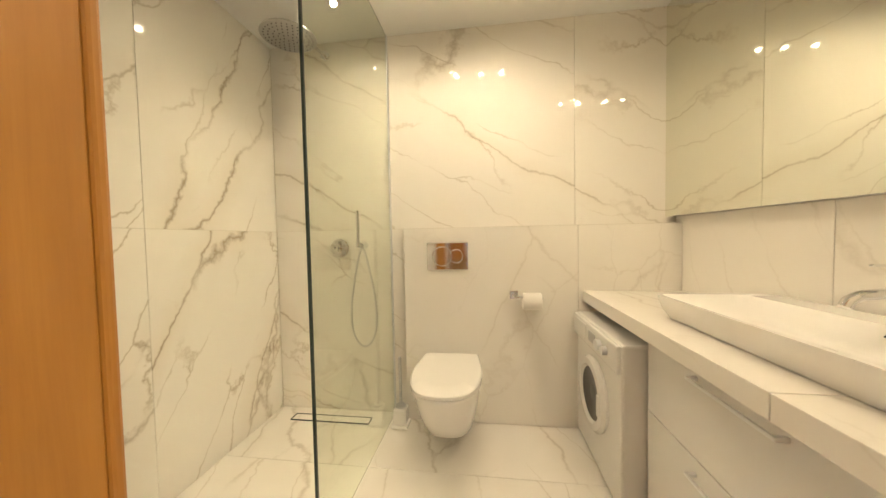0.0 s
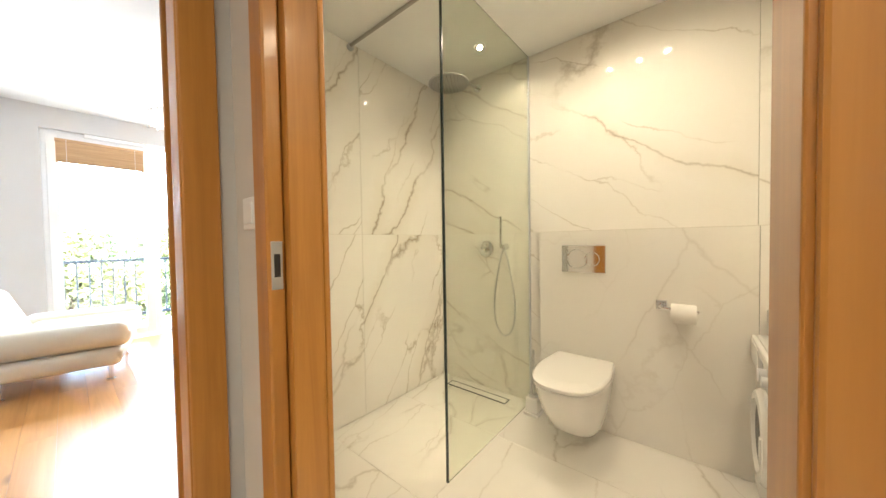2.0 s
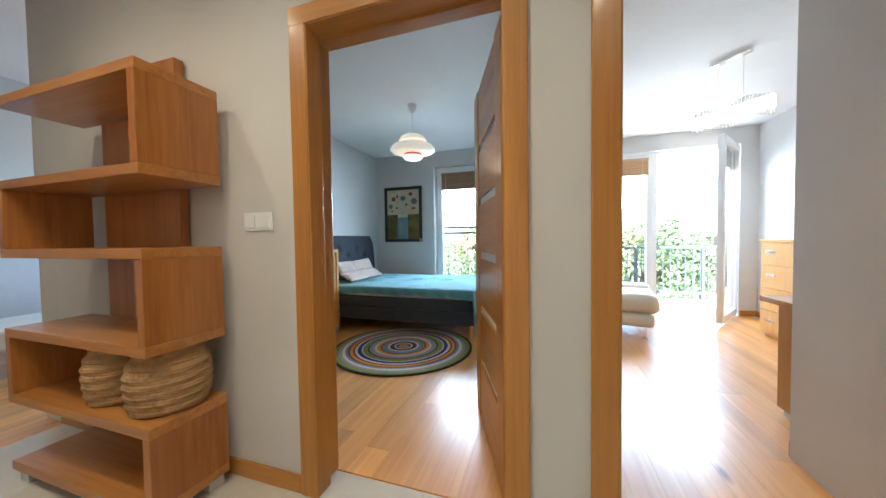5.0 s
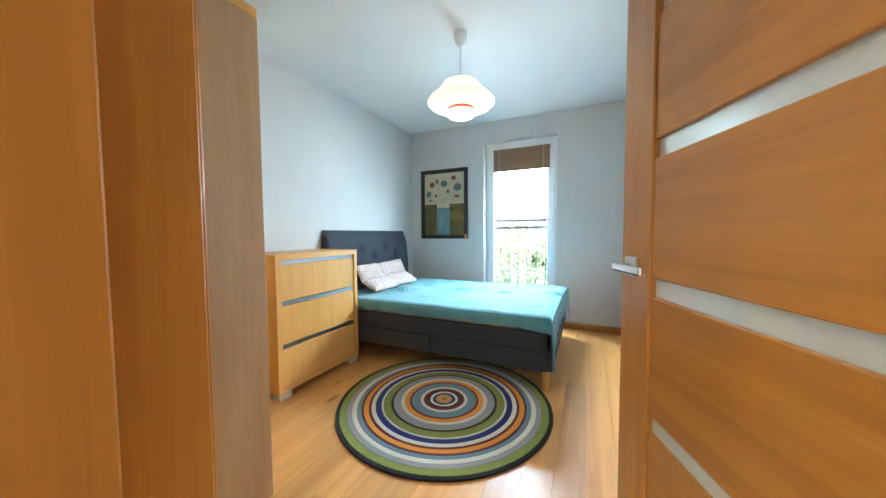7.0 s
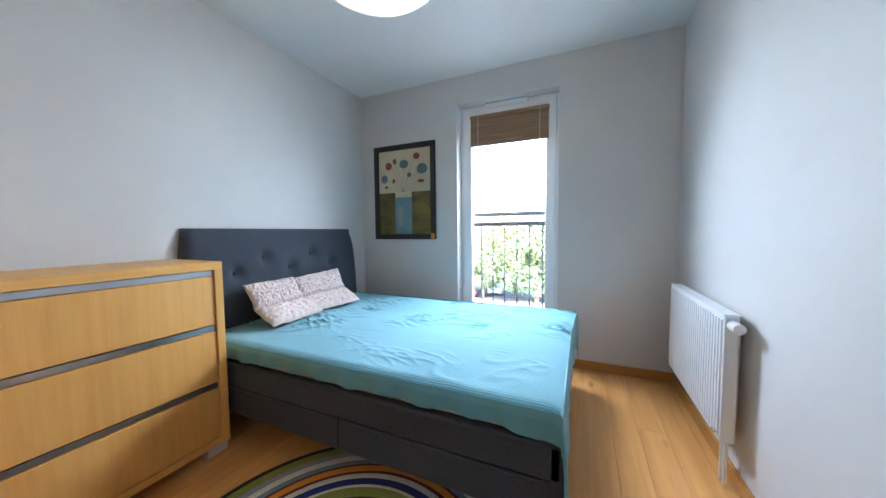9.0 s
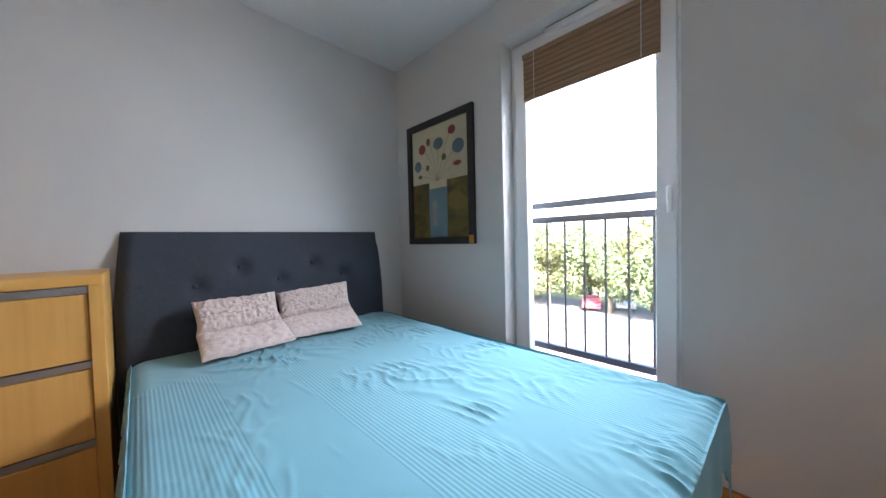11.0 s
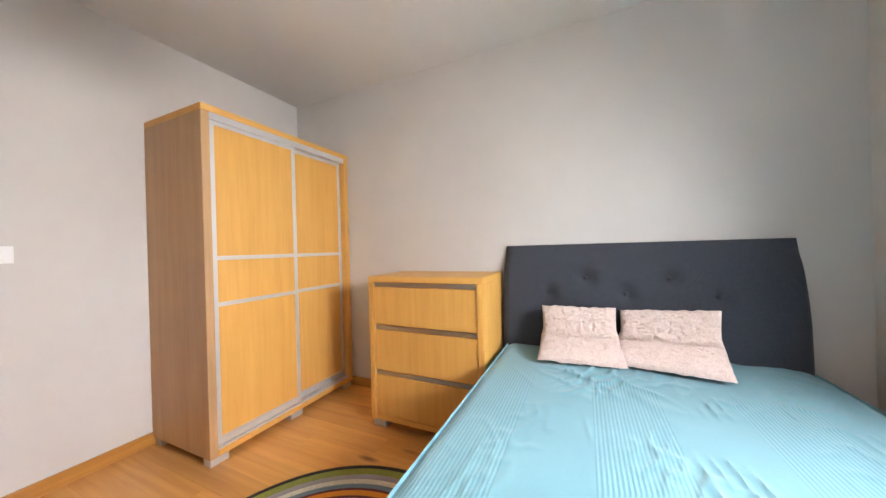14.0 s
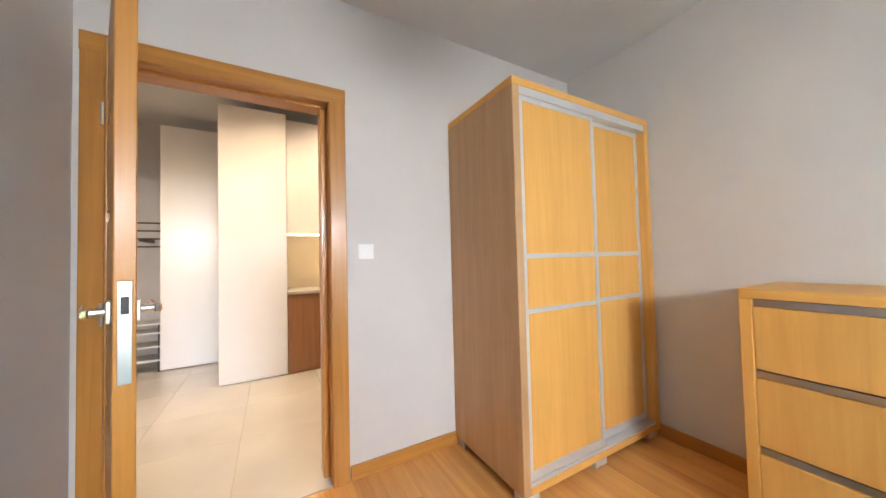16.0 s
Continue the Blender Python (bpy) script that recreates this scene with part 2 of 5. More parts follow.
def part(name, bm, mat, parent, label="", smooth=False):
    ob = finish(name, bm, mat, smooth)
    ob.parent = parent
    ob.matrix_parent_inverse = parent.matrix_basis.inverted()
    if label:
        tagged(ob, label)
    return ob


def solo(name, bm, mat, label, category, smooth=False, kind="", group=""):
    return tagged(finish(name, bm, mat, smooth), label, category, group, kind)


def thing(name, label, category, place=(0, 0, 0), kind="", group=""):
    ob = new(name)
    ob.matrix_basis = Matrix.Translation(SPACE[0]) @ pose(*place)
    ob.empty_display_size = 0.1
    return tagged(ob, label, category, group, kind)


def B(*a, **k):
    return box(bmesh.new(), *a, **k)


def wall(name, boxes, label, mat=None):
    bm = bmesh.new()
    for b in boxes:
        box(bm, *b)
    return solo(name, bm, mat or M_WALL, label, "wall", kind="structure")


# ---- plan ----
H = 2.65            # ceiling of bedroom and living room
HH = 2.95           # ceiling of the hall and kitchen
HB = 2.40           # bathroom ceiling
XH, XB = -0.88, -1.045   # hall and bedroom faces of the wall between them
XW = -4.872         # bedroom window wall
XL = -5.20          # living room window wall
YB, YR = -4.01, -1.11   # bedroom headboard wall and radiator wall
YL = -1.00          # living room side of the party wall
DOOR = 2.05         # clear door height

DY = -0.106         # the hall, bathroom and living room are laid out from an origin this far along y
wall("wall_hall", [(XB, XH, YB, -2.10, 0, HH), (XB, XH, -1.176, -0.906, 0, HH), (XB, XH, 0.024, 0.104, 0, HH),
                   (XB, XH, -2.10, -1.176, DOOR + 0.04, HH), (XB, XH, -0.906, 0.024, DOOR + 0.04, HH)],
     "light grey painted wall with two door openings")
wall("wall_bedroom_window", [(XW - 0.3, XW, YB, -2.885, 0, H), (XW - 0.3, XW, -1.96, YR, 0, H),
                             (XW - 0.3, XW, -2.885, -1.96, 2.39, H), (XW - 0.3, XW, -2.885, -1.96, 0, 0.12)],
     "light grey painted wall round a tall window")
wall("wall_headboard", [(XW - 0.3, XH, YB - 0.2, YB, 0, HH)], "light grey painted wall behind the bed")
wall("wall_party", [(XW - 0.3, XB, YR, YL, 0, H)], "light grey painted wall with the radiator")
wall("wall_living_window", [(XL - 0.3, XL, YL, -0.366, 0, H), (XL - 0.3, XL, 1.534, 1.95, 0, H), (XL - 0.3, XL, -0.366, 1.534, 2.42, H)],
     "white painted wall round a balcony door")
wall("wall_living_corner", [(XL - 0.3, XW - 0.3, YL - 0.1, YL, 0, H)], "white painted corner wall")
space(0, DY)
wall("wall_living_pier", [(-1.80, XB, 0.23, 0.40, 0, H), (-1.80, -1.60, 0.40, 2.2, 0, H)], "white painted wall pier in the living room")
wall("wall_living_side", [(XL - 0.3, -1.80, 1.85, 2.05, 0, H)], "white painted side wall of the living room")
space(0.015, DY)
wall("wall_bath_front", [(-1.80, XH, 0.21, 0.23, 0, HH), (XH, -0.66, 0.20, 0.306, 0, HH), (0.24, 1.1, 0.20, 0.30, 0, HH), (-0.66, 0.24, 0.20, 0.306, DOOR + 0.03, HH)],
     "light grey painted wall with the bathroom door opening")
wall("wall_bath_core", [(-1.60, -1.562, 0.33, 2.1, 0, HH), (0.922, 1.1, 0.33, 2.1, 0, HH), (-1.60, 1.1, 1.952, 2.1, 0, HH), (-1.56, -0.706, 0.308, 0.345, 0, HH), (0.24, 0.92, 0.301, 0.308, 0, HH)],
     "grouted backing of the bathroom tiles", M_GROUT)
space(0, 0)
wall("wall_hall_far", [(2.3, 2.5, -6.6, 0.33, 0, HH), (1.1, 2.3, 0.10, 0.23, 0, HH)], "light warm painted wall of the hall")
# the opening towards -x is unseen, added to bring daylight into the far room
wall("wall_kitchen_end", [(-3.0, 2.5, -6.8, -6.6, 0, HH), (-3.0, -2.8, -6.6, YB - 0.2, 0, 0.85), (-3.0, -2.8, -6.6, YB - 0.2, 2.35, HH), (-3.0, -2.8, -6.6, -6.3, 0.85, 2.35), (-3.0, -2.8, -4.5, YB - 0.2, 0.85, 2.35)],
     "light grey painted far room wall with an added unseen opening")
bm = bmesh.new()
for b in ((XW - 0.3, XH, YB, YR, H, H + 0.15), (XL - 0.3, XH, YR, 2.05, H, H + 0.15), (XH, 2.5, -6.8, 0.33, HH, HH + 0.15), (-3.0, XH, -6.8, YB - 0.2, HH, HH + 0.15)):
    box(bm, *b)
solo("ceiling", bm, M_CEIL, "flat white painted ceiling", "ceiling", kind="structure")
space(0, 0)
solo("ceiling_bathroom", B(-1.6, 1.1, 0.20, 2.05, HB, HB + 0.1), M_CEIL2, "flat white lowered bathroom ceiling", "ceiling", kind="structure")

# ---- doors ----
space(0, DY)


def door_frame(name, y0, y1, label, rebate=0.004, latch=0.0):
    """Lining and casings of a door in the hall wall; y0 to y1 is the clear opening; rebate and latch: how far the room side steps back."""
    f = thing(name, label, "door frame", (XH, (y0 + y1) / 2, 0), kind="structure")
    x0, x1 = XB - 0.012, XH + 0.014
    part("jamb", B(XB + 0.09, x1, y0 - 0.04, y0, 0, DOOR, bevel=0.003), M_OAK, f)
    part("jamb", B(x0, XB + 0.09, y0 - 0.045, y0 - rebate + 0.003, 0, DOOR, bevel=0.003), M_OAK, f)
    part("jamb", B(XB + 0.09, x1, y1, y1 + 0.04, 0, DOOR, bevel=0.003), M_OAK, f)
    part("jamb", B(x0, XB + 0.09, y1 + latch, y1 + 0.045, 0, DOOR, bevel=0.003), M_OAK, f)
    part("head_jamb", B(x0, x1, y0 - 0.04, y1 + 0.04, DOOR, DOOR + 0.035, bevel=0.003), M_OAK_H, f)
    for side, xa, xb in (("hall", XH + 0.002, XH + 0.018), ("room", XB - 0.018, XB - 0.002)):
        back = rebate if side == "room" else 0.004
        part("casing", B(xa, xb, y0 - 0.084 - back, y0 - back, 0, DOOR + 0.082, bevel=0.004), M_OAK, f)
        part("casing", B(xa, xb, y1 + 0.004, y1 + 0.088, 0, DOOR + 0.082, bevel=0.004), M_OAK, f)
        part("head_casing", B(xa - 0.001, xb + 0.001, y0 - 0.086 - back, y1 + 0.090, DOOR + 0.004, DOOR + 0.084, bevel=0.004), M_OAK_H, f)
    part("stop", B(XB + 0.05, XB + 0.075, y1 + latch - 0.012, y1 + latch + 0.001, 0, DOOR), M_OAK, f)
    part("head_stop", B(XB + 0.05, XB + 0.075, y0, y1, DOOR - 0.012, DOOR + 0.001), M_OAK_H, f)
    return f


def lever(parent, x, z, face):
    """A lever handle with a square rose on one face of a leaf."""
    h = part("handle", B(x - 0.026, x + 0.026, face * 0.020, face * 0.030, z - 0.026, z + 0.026, bevel=0.003), M_STEEL, parent, "brushed steel lever handle")
    part("neck", rod(bmesh.new(), (x, face * 0.028, z), (x, face * 0.062, z), 0.010), M_STEEL, h)
    part("lever", B(x - 0.125, x + 0.012, face * 0.054, face * 0.070, z - 0.011, z + 0.011, bevel=0.005), M_CHROME, h)


def door_leaf(name, label, hinge, angle, wide=0.85):
    """A leaf in its own axes: hinge at 0, width along x, thickness along y."""
    space(0, 0)
    d = thing(name, label, "door")
    t, z0, z1 = 0.020, 0.012, DOOR - 0.004
    st = 0.132
    part("stile", B(0, st, -t, t, z0, z1, bevel=0.003), M_OAK, d)
    part("stile", B(wide - st, wide, -t, t, z0, z1, bevel=0.003), M_OAK, d)
    strips = (0.38, 0.71, 1.04, 1.365, 1.69)
    edges = [z0] + [v for s in strips for v in (s - 0.022, s + 0.022)] + [z1]
    for k in range(0, len(edges), 2):
        part("panel", B(st, wide - st, -t + 0.006, t - 0.006, edges[k], edges[k + 1], bevel=0.003), M_OAK_X, d)
    for s in strips:
        part("glass_strip", B(st, wide - st, -0.003, 0.003, s - 0.022, s + 0.022), M_FROST, d, "narrow frosted glass strip")
    lever(d, wide - 0.06, 1.083, 1)
    lever(d, wide - 0.06, 1.083, -1)
    plate = part("lock_plate", B(wide - 0.001, wide + 0.002, -0.012, 0.012, 0.92, 1.155, bevel=0.001), M_STEEL, d, "steel lock plate on the edge")
    part("latch", B(wide + 0.001, wide + 0.004, -0.007, 0.007, 1.08, 1.12), M_BLACK, plate)
    for z in (0.25, 1.0, 1.8):
        part("hinge", rod(bmesh.new(), (-0.004, -t - 0.004, z - 0.045), (-0.004, -t - 0.004, z + 0.045), 0.007), M_STEEL, d)
    d.matrix_basis = pose(hinge[0], hinge[1] + DY, 0, 0, 0, angle)
    space(0, DY)
    return d


door_frame("door_frame_1", -1.93, -1.115, "honey oak door frame round the bedroom opening", 0.035)
door_frame("door_frame_2", -0.745, 0.075, "honey oak door frame round the living room opening", 0.004, 0.028)
door_leaf("door_1", "honey oak bedroom door with frosted glass strips, open", (XB - 0.03, -1.125), 199.8, 0.79)
door_leaf("door_2", "honey oak living room door with frosted glass strips, open", (XB - 0.03, -0.765), 180.5, 0.80)

space(0.015, DY)
# bathroom pocket door: casings, split lining and the edge of the sliding leaf
f = thing("door_frame_3", "honey oak pocket door frame of the bathroom", "door frame", (-0.2, 0.2, 0), kind="structure")
part("casing", B(-0.70, -0.630, 0.182, 0.198, 0, DOOR + 0.08, bevel=0.004), M_OAK, f)
part("casing", B(0.206, 0.300, 0.182, 0.198, 0, DOOR + 0.08, bevel=0.004), M_OAK, f)
part("casing", B(-0.70, -0.600, 0.309, 0.325, 0, DOOR + 0.08, bevel=0.005), M_OAK, f)
part("casing", B(0.206, 0.30, 0.309, 0.320, 0, DOOR + 0.08, bevel=0.004), M_OAK, f)
part("head_casing", B(-0.70, 0.29, 0.180, 0.199, DOOR, DOOR + 0.081, bevel=0.004), M_OAK_X, f)
part("head_casing", B(-0.70, 0.29, 0.309, 0.326, DOOR, DOOR + 0.081, bevel=0.004), M_OAK_X, f)
part("jamb", B(-0.645, -0.604, 0.2250, 0.309, 0, DOOR, bevel=0.003), M_OAK, f)
part("jamb", B(0.200, 0.222, 0.190, 0.306, 0, DOOR, bevel=0.002), M_OAK, f)
part("head_jamb", B(-0.645, 0.24, 0.190, 0.308, DOOR, DOOR + 0.03, bevel=0.002), M_OAK_X, f)
s = thing("door_3", "honey oak sliding bathroom door pushed into its pocket", "door", (-0.64, 0.225, 0))
part("leaf_edge", B(-0.655, -0.6285, 0.1855, 0.2215, 0.01, DOOR - 0.003, bevel=0.003), M_OAK, s)
lk = part("lock_plate", B(-0.630, -0.6262, 0.190, 0.216, 1.035, 1.150, bevel=0.001), M_STEEL, s, "satin steel finger pull plate")
part("finger_slot", B(-0.6275, -0.6255, 0.196, 0.210, 1.065, 1.12), M_BLACK, lk)

# ---- baseboards ----


def baseboard(x0, y0, x1, y1, side):
    """A board along a wall; side: the way that it stands proud, as (dx, dy)."""
    t = 0.016
    dx, dy = side
    xs, ys = sorted((x0, x1)), sorted((y0, y1))
    if dx:
        a = (min(x0, x0 + dx * t), max(x0, x0 + dx * t), ys[0], ys[1])
    else:
        a = (xs[0], xs[1], min(y0, y0 + dy * t), max(y0, y0 + dy * t))
    solo("baseboard", B(*a, 0.002, 0.08, bevel=0.004), M_OAK_H if dx else M_OAK_X, "honey oak baseboard along the wall", "baseboard", kind="structure")


space(0, 0)
for a in ((XB, YB, XB, -2.158, (-1, 0)), (XW, YB, XW, YR, (1, 0)), (XW, YB, XB, YB, (0, 1)), (XW, YR, XB - 0.02, YR, (0, -1)),
          (XH, YB, XH, -2.126, (1, 0)), (XH, -1.131, XH, -0.941, (1, 0)), (XH, 0.059, XH, 0.094, (1, 0)), (XH, 0.094, -0.70, 0.094, (0, -1)),
          (XL, YL, XB - 0.02, YL, (0, 1)), (-1.80, 0.124, XB - 0.02, 0.124, (0, -1)), (-1.80, 0.124, -1.80, 1.744, (-1, 0)), (XL, 1.544, XL, 1.744, (1, 0)), (XL, YL, XL, -0.376, (1, 0)), (XL, 1.744, -1.8, 1.744, (0, -1))):
    baseboard(*a)

# ---- bathroom ----
space(0.015, DY)
# toilet
t = thing("toilet", "white wall-hung ceramic toilet with closed lid", "toilet", (-0.34, 1.6, 0.1))


def d_shape(wide, back, front, n=40):
    """A rounded D in plan, flat at the wall: points round it."""
    pts = [(-wide * 0.86, back), (wide * 0.86, back)]
    out = [(wide * 0.86, back)]
    for k in range(n + 1):
        a = math.pi * k / n
        ca, sa = math.cos(a), math.sin(a)
        out.append((wide * math.copysign(abs(ca) ** 0.72, ca), back - 0.20 - (back - 0.20 - front) * abs(sa) ** 0.85))
    out.append((-wide * 0.86, back))
    return out


def loft(bm, sections, cap=True):
    rings = [[bm.verts.new(p) for p in s] for s in sections]
    for lo, hi in zip(rings, rings[1:]):
        n = len(lo)
        for k in range(n):
            bm.faces.new((lo[k], lo[(k + 1) % n], hi[(k + 1) % n], hi[k]))
    if cap:
        bm.faces.new(rings[0])
        bm.faces.new(list(reversed(rings[-1])))
    return bm


def d_loft(profile, cx, back):
    return loft(bmesh.new(), [[(cx + x, y, z) for x, y in d_shape(w, back, fr)] for w, fr, z in profile])


TX, TY = -0.370, 1.874
part("bowl", d_loft([(0.085, 1.62, 0.095), (0.11, 1.55, 0.11), (0.135, 1.48, 0.16), (0.155, 1.41, 0.25), (0.170, 1.365, 0.33), (0.176, 1.345, 0.385), (0.178, 1.342, 0.40)], TX, TY), M_CERAMIC, t, smooth=True)
part("seat", d_loft([(0.176, 1.336, 0.403), (0.181, 1.330, 0.406), (0.181, 1.330, 0.416), (0.178, 1.334, 0.419)], TX, TY - 0.05), M_CERAMIC, t, smooth=True)
part("lid", d_loft([(0.177, 1.334, 0.421), (0.183, 1.326, 0.425), (0.183, 1.326, 0.438), (0.176, 1.336, 0.445), (0.12, 1.42, 0.447)], TX, TY - 0.05), M_CERAMIC, t, smooth=True)
for x in (-0.09, 0.09):
    part("hinge", rod(bmesh.new(), (TX + x - 0.02, TY - 0.04, 0.425), (TX + x + 0.02, TY - 0.04, 0.425), 0.011), M_CHROME, t)

t = thing("flush_plate", "polished chrome dual flush plate on the tiled wall", "flush plate", (-0.40, 1.9, 1.02))
part("plate", B(-0.515, -0.265, 1.866, 1.8755, 0.94, 1.105, bevel=0.003), M_CHROME, t)
for x, r in ((-0.423, 0.058), (-0.338, 0.040)):
    bm = bmesh.new()
    tube(bm, [(x + r * math.cos(a * math.pi / 16), 1.865, 1.022 + r * math.sin(a * math.pi / 16)) for a in range(33)], 0.0035, 8)
    part("button", bm, M_CHROME, t, smooth=True)

t = thing("toilet_paper_holder", "chrome holder with a white paper roll", "paper holder", (0.05, 1.85, 0.8))
part("plate", B(-0.025, 0.025, 1.866, 1.8755, 0.765, 0.815, bevel=0.003), M_CHROME, t)
bm = bmesh.new()
tube(bm, [(0, 1.87, 0.79), (0, 1.825, 0.79), (0.01, 1.813, 0.788), (0.03, 1.81, 0.785), (0.155, 1.81, 0.780)], 0.008, 10)
part("arm", bm, M_CHROME, t, smooth=True)
part("paper_roll", lathe(bmesh.new(), [(0.018, -0.05), (0.045, -0.05), (0.047, -0.047), (0.047, 0.047), (0.045, 0.05), (0.018, 0.05)], (0.095, 1.81, 0.765), 32, pose(0, 0, 0, 0, 90, 0)), paint("tissue", (0.82, 0.79, 0.74), 0.95, 250, 0.02, 0.3), t, "white toilet paper roll", smooth=True)

t = thing("toilet_brush", "toilet brush standing in a white square holder", "toilet brush", (-0.68, 1.82, 0))
part("holder", B(-0.725, -0.645, 1.77, 1.85, 0.02, 0.115, bevel=0.008), M_CERAMIC, t)
part("rod", rod(bmesh.new(), (-0.685, 1.81, 0.10), (-0.685, 1.81, 0.42), 0.009), M_STEEL, t)
part("collar", rod(bmesh.new(), (-0.685, 1.81, 0.112), (-0.685, 1.81, 0.128), 0.03), M_STEEL, t)
part("base", B(-0.735, -0.635, 1.76, 1.86, 0.002, 0.02, bevel=0.004), M_CERAMIC, t)

# shower
t = thing("shower_screen", "fixed clear green-tinted glass shower screen", "shower screen", (-0.76, 1.45, 0))
g = part("glass_pane", B(-0.764, -0.756, 1.0, 1.936, 0.004, HB - 0.006), M_SHOWER, t, "clear glass pane")
g.visible_shadow = False
part("edge", B(-0.765, -0.755, 0.992, 1.0, 0.004, HB - 0.006), paint("glass_edge", (0.03, 0.045, 0.04), 0.2), t, "dark green cut glass edge")
part("wall_profile", B(-0.768, -0.752, 1.924, 1.937, 0.004, HB - 0.004), M_ALU, t)
M_DARKSTEEL = material("satin_steel_bar", (0.45, 0.43, 0.40), 0.45, 0.6)
bar = part("stabiliser_bar", rod(bmesh.new(), (-1.548, 1.055, HB - 0.022), (-0.756, 1.055, HB - 0.022), 0.010), M_DARKSTEEL, t, "thin steel bar to the wall")
part("clamp", B(-0.785, -0.735, 1.035, 1.075, HB - 0.045, HB - 0.004, bevel=0.004), M_STEEL, bar)
part("flange", rod(bmesh.new(), (-1.55, 1.055, HB - 0.03), (-1.535, 1.055, HB - 0.03), 0.022), M_STEEL, bar)

t = thing("rain_shower", "round chrome rain shower head on a wall arm", "shower head", (-1.22, 1.7, 2.3))
part("flange", lathe(bmesh.new(), [(0.032, 0), (0.032, 0.006), (0.026, 0.012)], (-1.17, 1.936, 2.315), 24, pose(0, 0, 0, 90, 0, 0)), M_CHROME, t, smooth=True)
bm = bmesh.new()
tube(bm, [(-1.17, 1.934, 2.315), (-1.21, 1.70, 2.315), (-1.219, 1.655, 2.312), (-1.222, 1.64, 2.300), (-1.222, 1.64, 2.280)], 0.011, 12)
part("arm", bm, M_CHROME, t, smooth=True)
M_HEAD = material("satin_chrome", (0.50, 0.50, 0.50), 0.28, 1.0)
head = part("head", lathe(bmesh.new(), [(0.135, 0.0), (0.142, 0.003), (0.142, 0.010), (0.12, 0.016), (0.03, 0.024), (0.02, 0.035)], (-1.222, 1.64, 2.250), 48), M_HEAD, t, smooth=True)
bm = bmesh.new()
for ring, n in ((0.025, 6), (0.05, 12), (0.075, 18), (0.1, 24), (0.122, 30)):
    for k in range(n):
        a = 2 * math.pi * k / n
        rod(bm, (-1.222 + ring * math.cos(a), 1.64 + ring * math.sin(a), 2.250), (-1.222 + ring * math.cos(a), 1.64 + ring * math.sin(a), 2.247), 0.003, 6)
tagged(part("nozzles", bm, M_BLACK, head), kind="stuff")

t = thing("shower_mixer", "round chrome concealed shower mixer", "shower mixer", (-1.1, 1.9, 1.08))
part("rosette", lathe(bmesh.new(), [(0.062, 0), (0.062, 0.006), (0.055, 0.010)], (-1.11, 1.936, 1.08), 32, pose(0, 0, 0, 90, 0, 0)), M_CHROME, t, smooth=True)
part("knob", rod(bmesh.new(), (-1.11, 1.932, 1.07), (-1.11, 1.87, 1.07), 0.022, 24), M_CHROME, t, smooth=True)
part("lever", B(-1.117, -1.103, 1.87, 1.883, 1.075, 1.125, bevel=0.003), M_CHROME, t)
part("diverter", rod(bmesh.new(), (-1.11, 1.932, 1.115), (-1.11, 1.905, 1.115), 0.012), M_CHROME, t)

t = thing("hand_shower", "slim chrome stick hand shower with looped hose", "hand shower", (-0.945, 1.9, 1.1))
part("outlet", lathe(bmesh.new(), [(0.027, 0), (0.027, 0.010), (0.018, 0.03), (0.016, 0.05)], (-0.945, 1.936, 1.095), 24, pose(0, 0, 0, 90, 0, 0)), M_CHROME, t, smooth=True)
part("stick", rod(bmesh.new(), (-0.962, 1.886, 1.085), (-0.962, 1.886, 1.315), 0.011, 16), M_CHROME, t, smooth=True)
bm = bmesh.new()
hose = [(-0.945, 1.888, 1.07)] + [(-0.94 + 0.115 * math.sin(a) * (0.30 + 0.70 * (0.5 - 0.5 * math.cos(a))), 1.893, 0.765 + 0.315 * math.cos(a)) for a in [2 * math.pi * k / 40 for k in range(1, 40)]] + [(-0.962, 1.887, 1.09)]
tube(bm, hose, 0.006, 8)
part("hose", bm, M_STEEL, t, "flexible metal hose", smooth=True)

t = thing("shower_drain", "linear tiled shower drain with steel rim", "drain", (-1.14, 1.8, 0))
for a in ((-1.40, -0.89, 1.790, 1.794), (-1.40, -0.89, 1.856, 1.860), (-1.40, -1.396, 1.790, 1.860), (-0.894, -0.89, 1.790, 1.860)):
    part("rim", B(*a, 0.001, 0.0075), M_IRON, t)
part("inlay", B(-1.392, -0.898, 1.797, 1.853, 0.001, 0.006), M_MARBLE_F, t)

# vanity
VX, VT = 0.40, 0.815
t = thing("washing_machine", "white front-loading washing machine under the worktop", "washing machine", (0.6, 1.58, 0))
part("body", B(0.372, 0.895, 1.29, 1.870, 0.015, 0.70, bevel=0.012), M_WHITE, t)
part("control_panel", B(0.356, 0.374, 1.295, 1.866, 0.58, 0.695, bevel=0.006), M_WHITE, t)
for z, y, r in ((0.64, 1.47, 0.024), (0.64, 1.40, 0.018)):
    part("knob", rod(bmesh.new(), (0.357, y, z), (0.335, y, z), r, 24), M_ALU, t)
part("drawer", B(0.353, 0.358, 1.66, 1.86, 0.60, 0.68, bevel=0.003), M_WHITE, t)
part("display", B(0.354, 0.358, 1.53, 1.62, 0.615, 0.665), paint("panel_grey", (0.35, 0.36, 0.38), 0.3), t, "grey control display")
RY = pose(0, 0, 0, 0, -90, 0)
dr = part("door_ring", lathe(bmesh.new(), [(0.125, 0.0), (0.175, 0.0), (0.178, 0.012), (0.165, 0.028), (0.135, 0.030), (0.122, 0.010)], (0.372, 1.585, 0.365), 48, RY, False), M_WHITE, t, smooth=True)
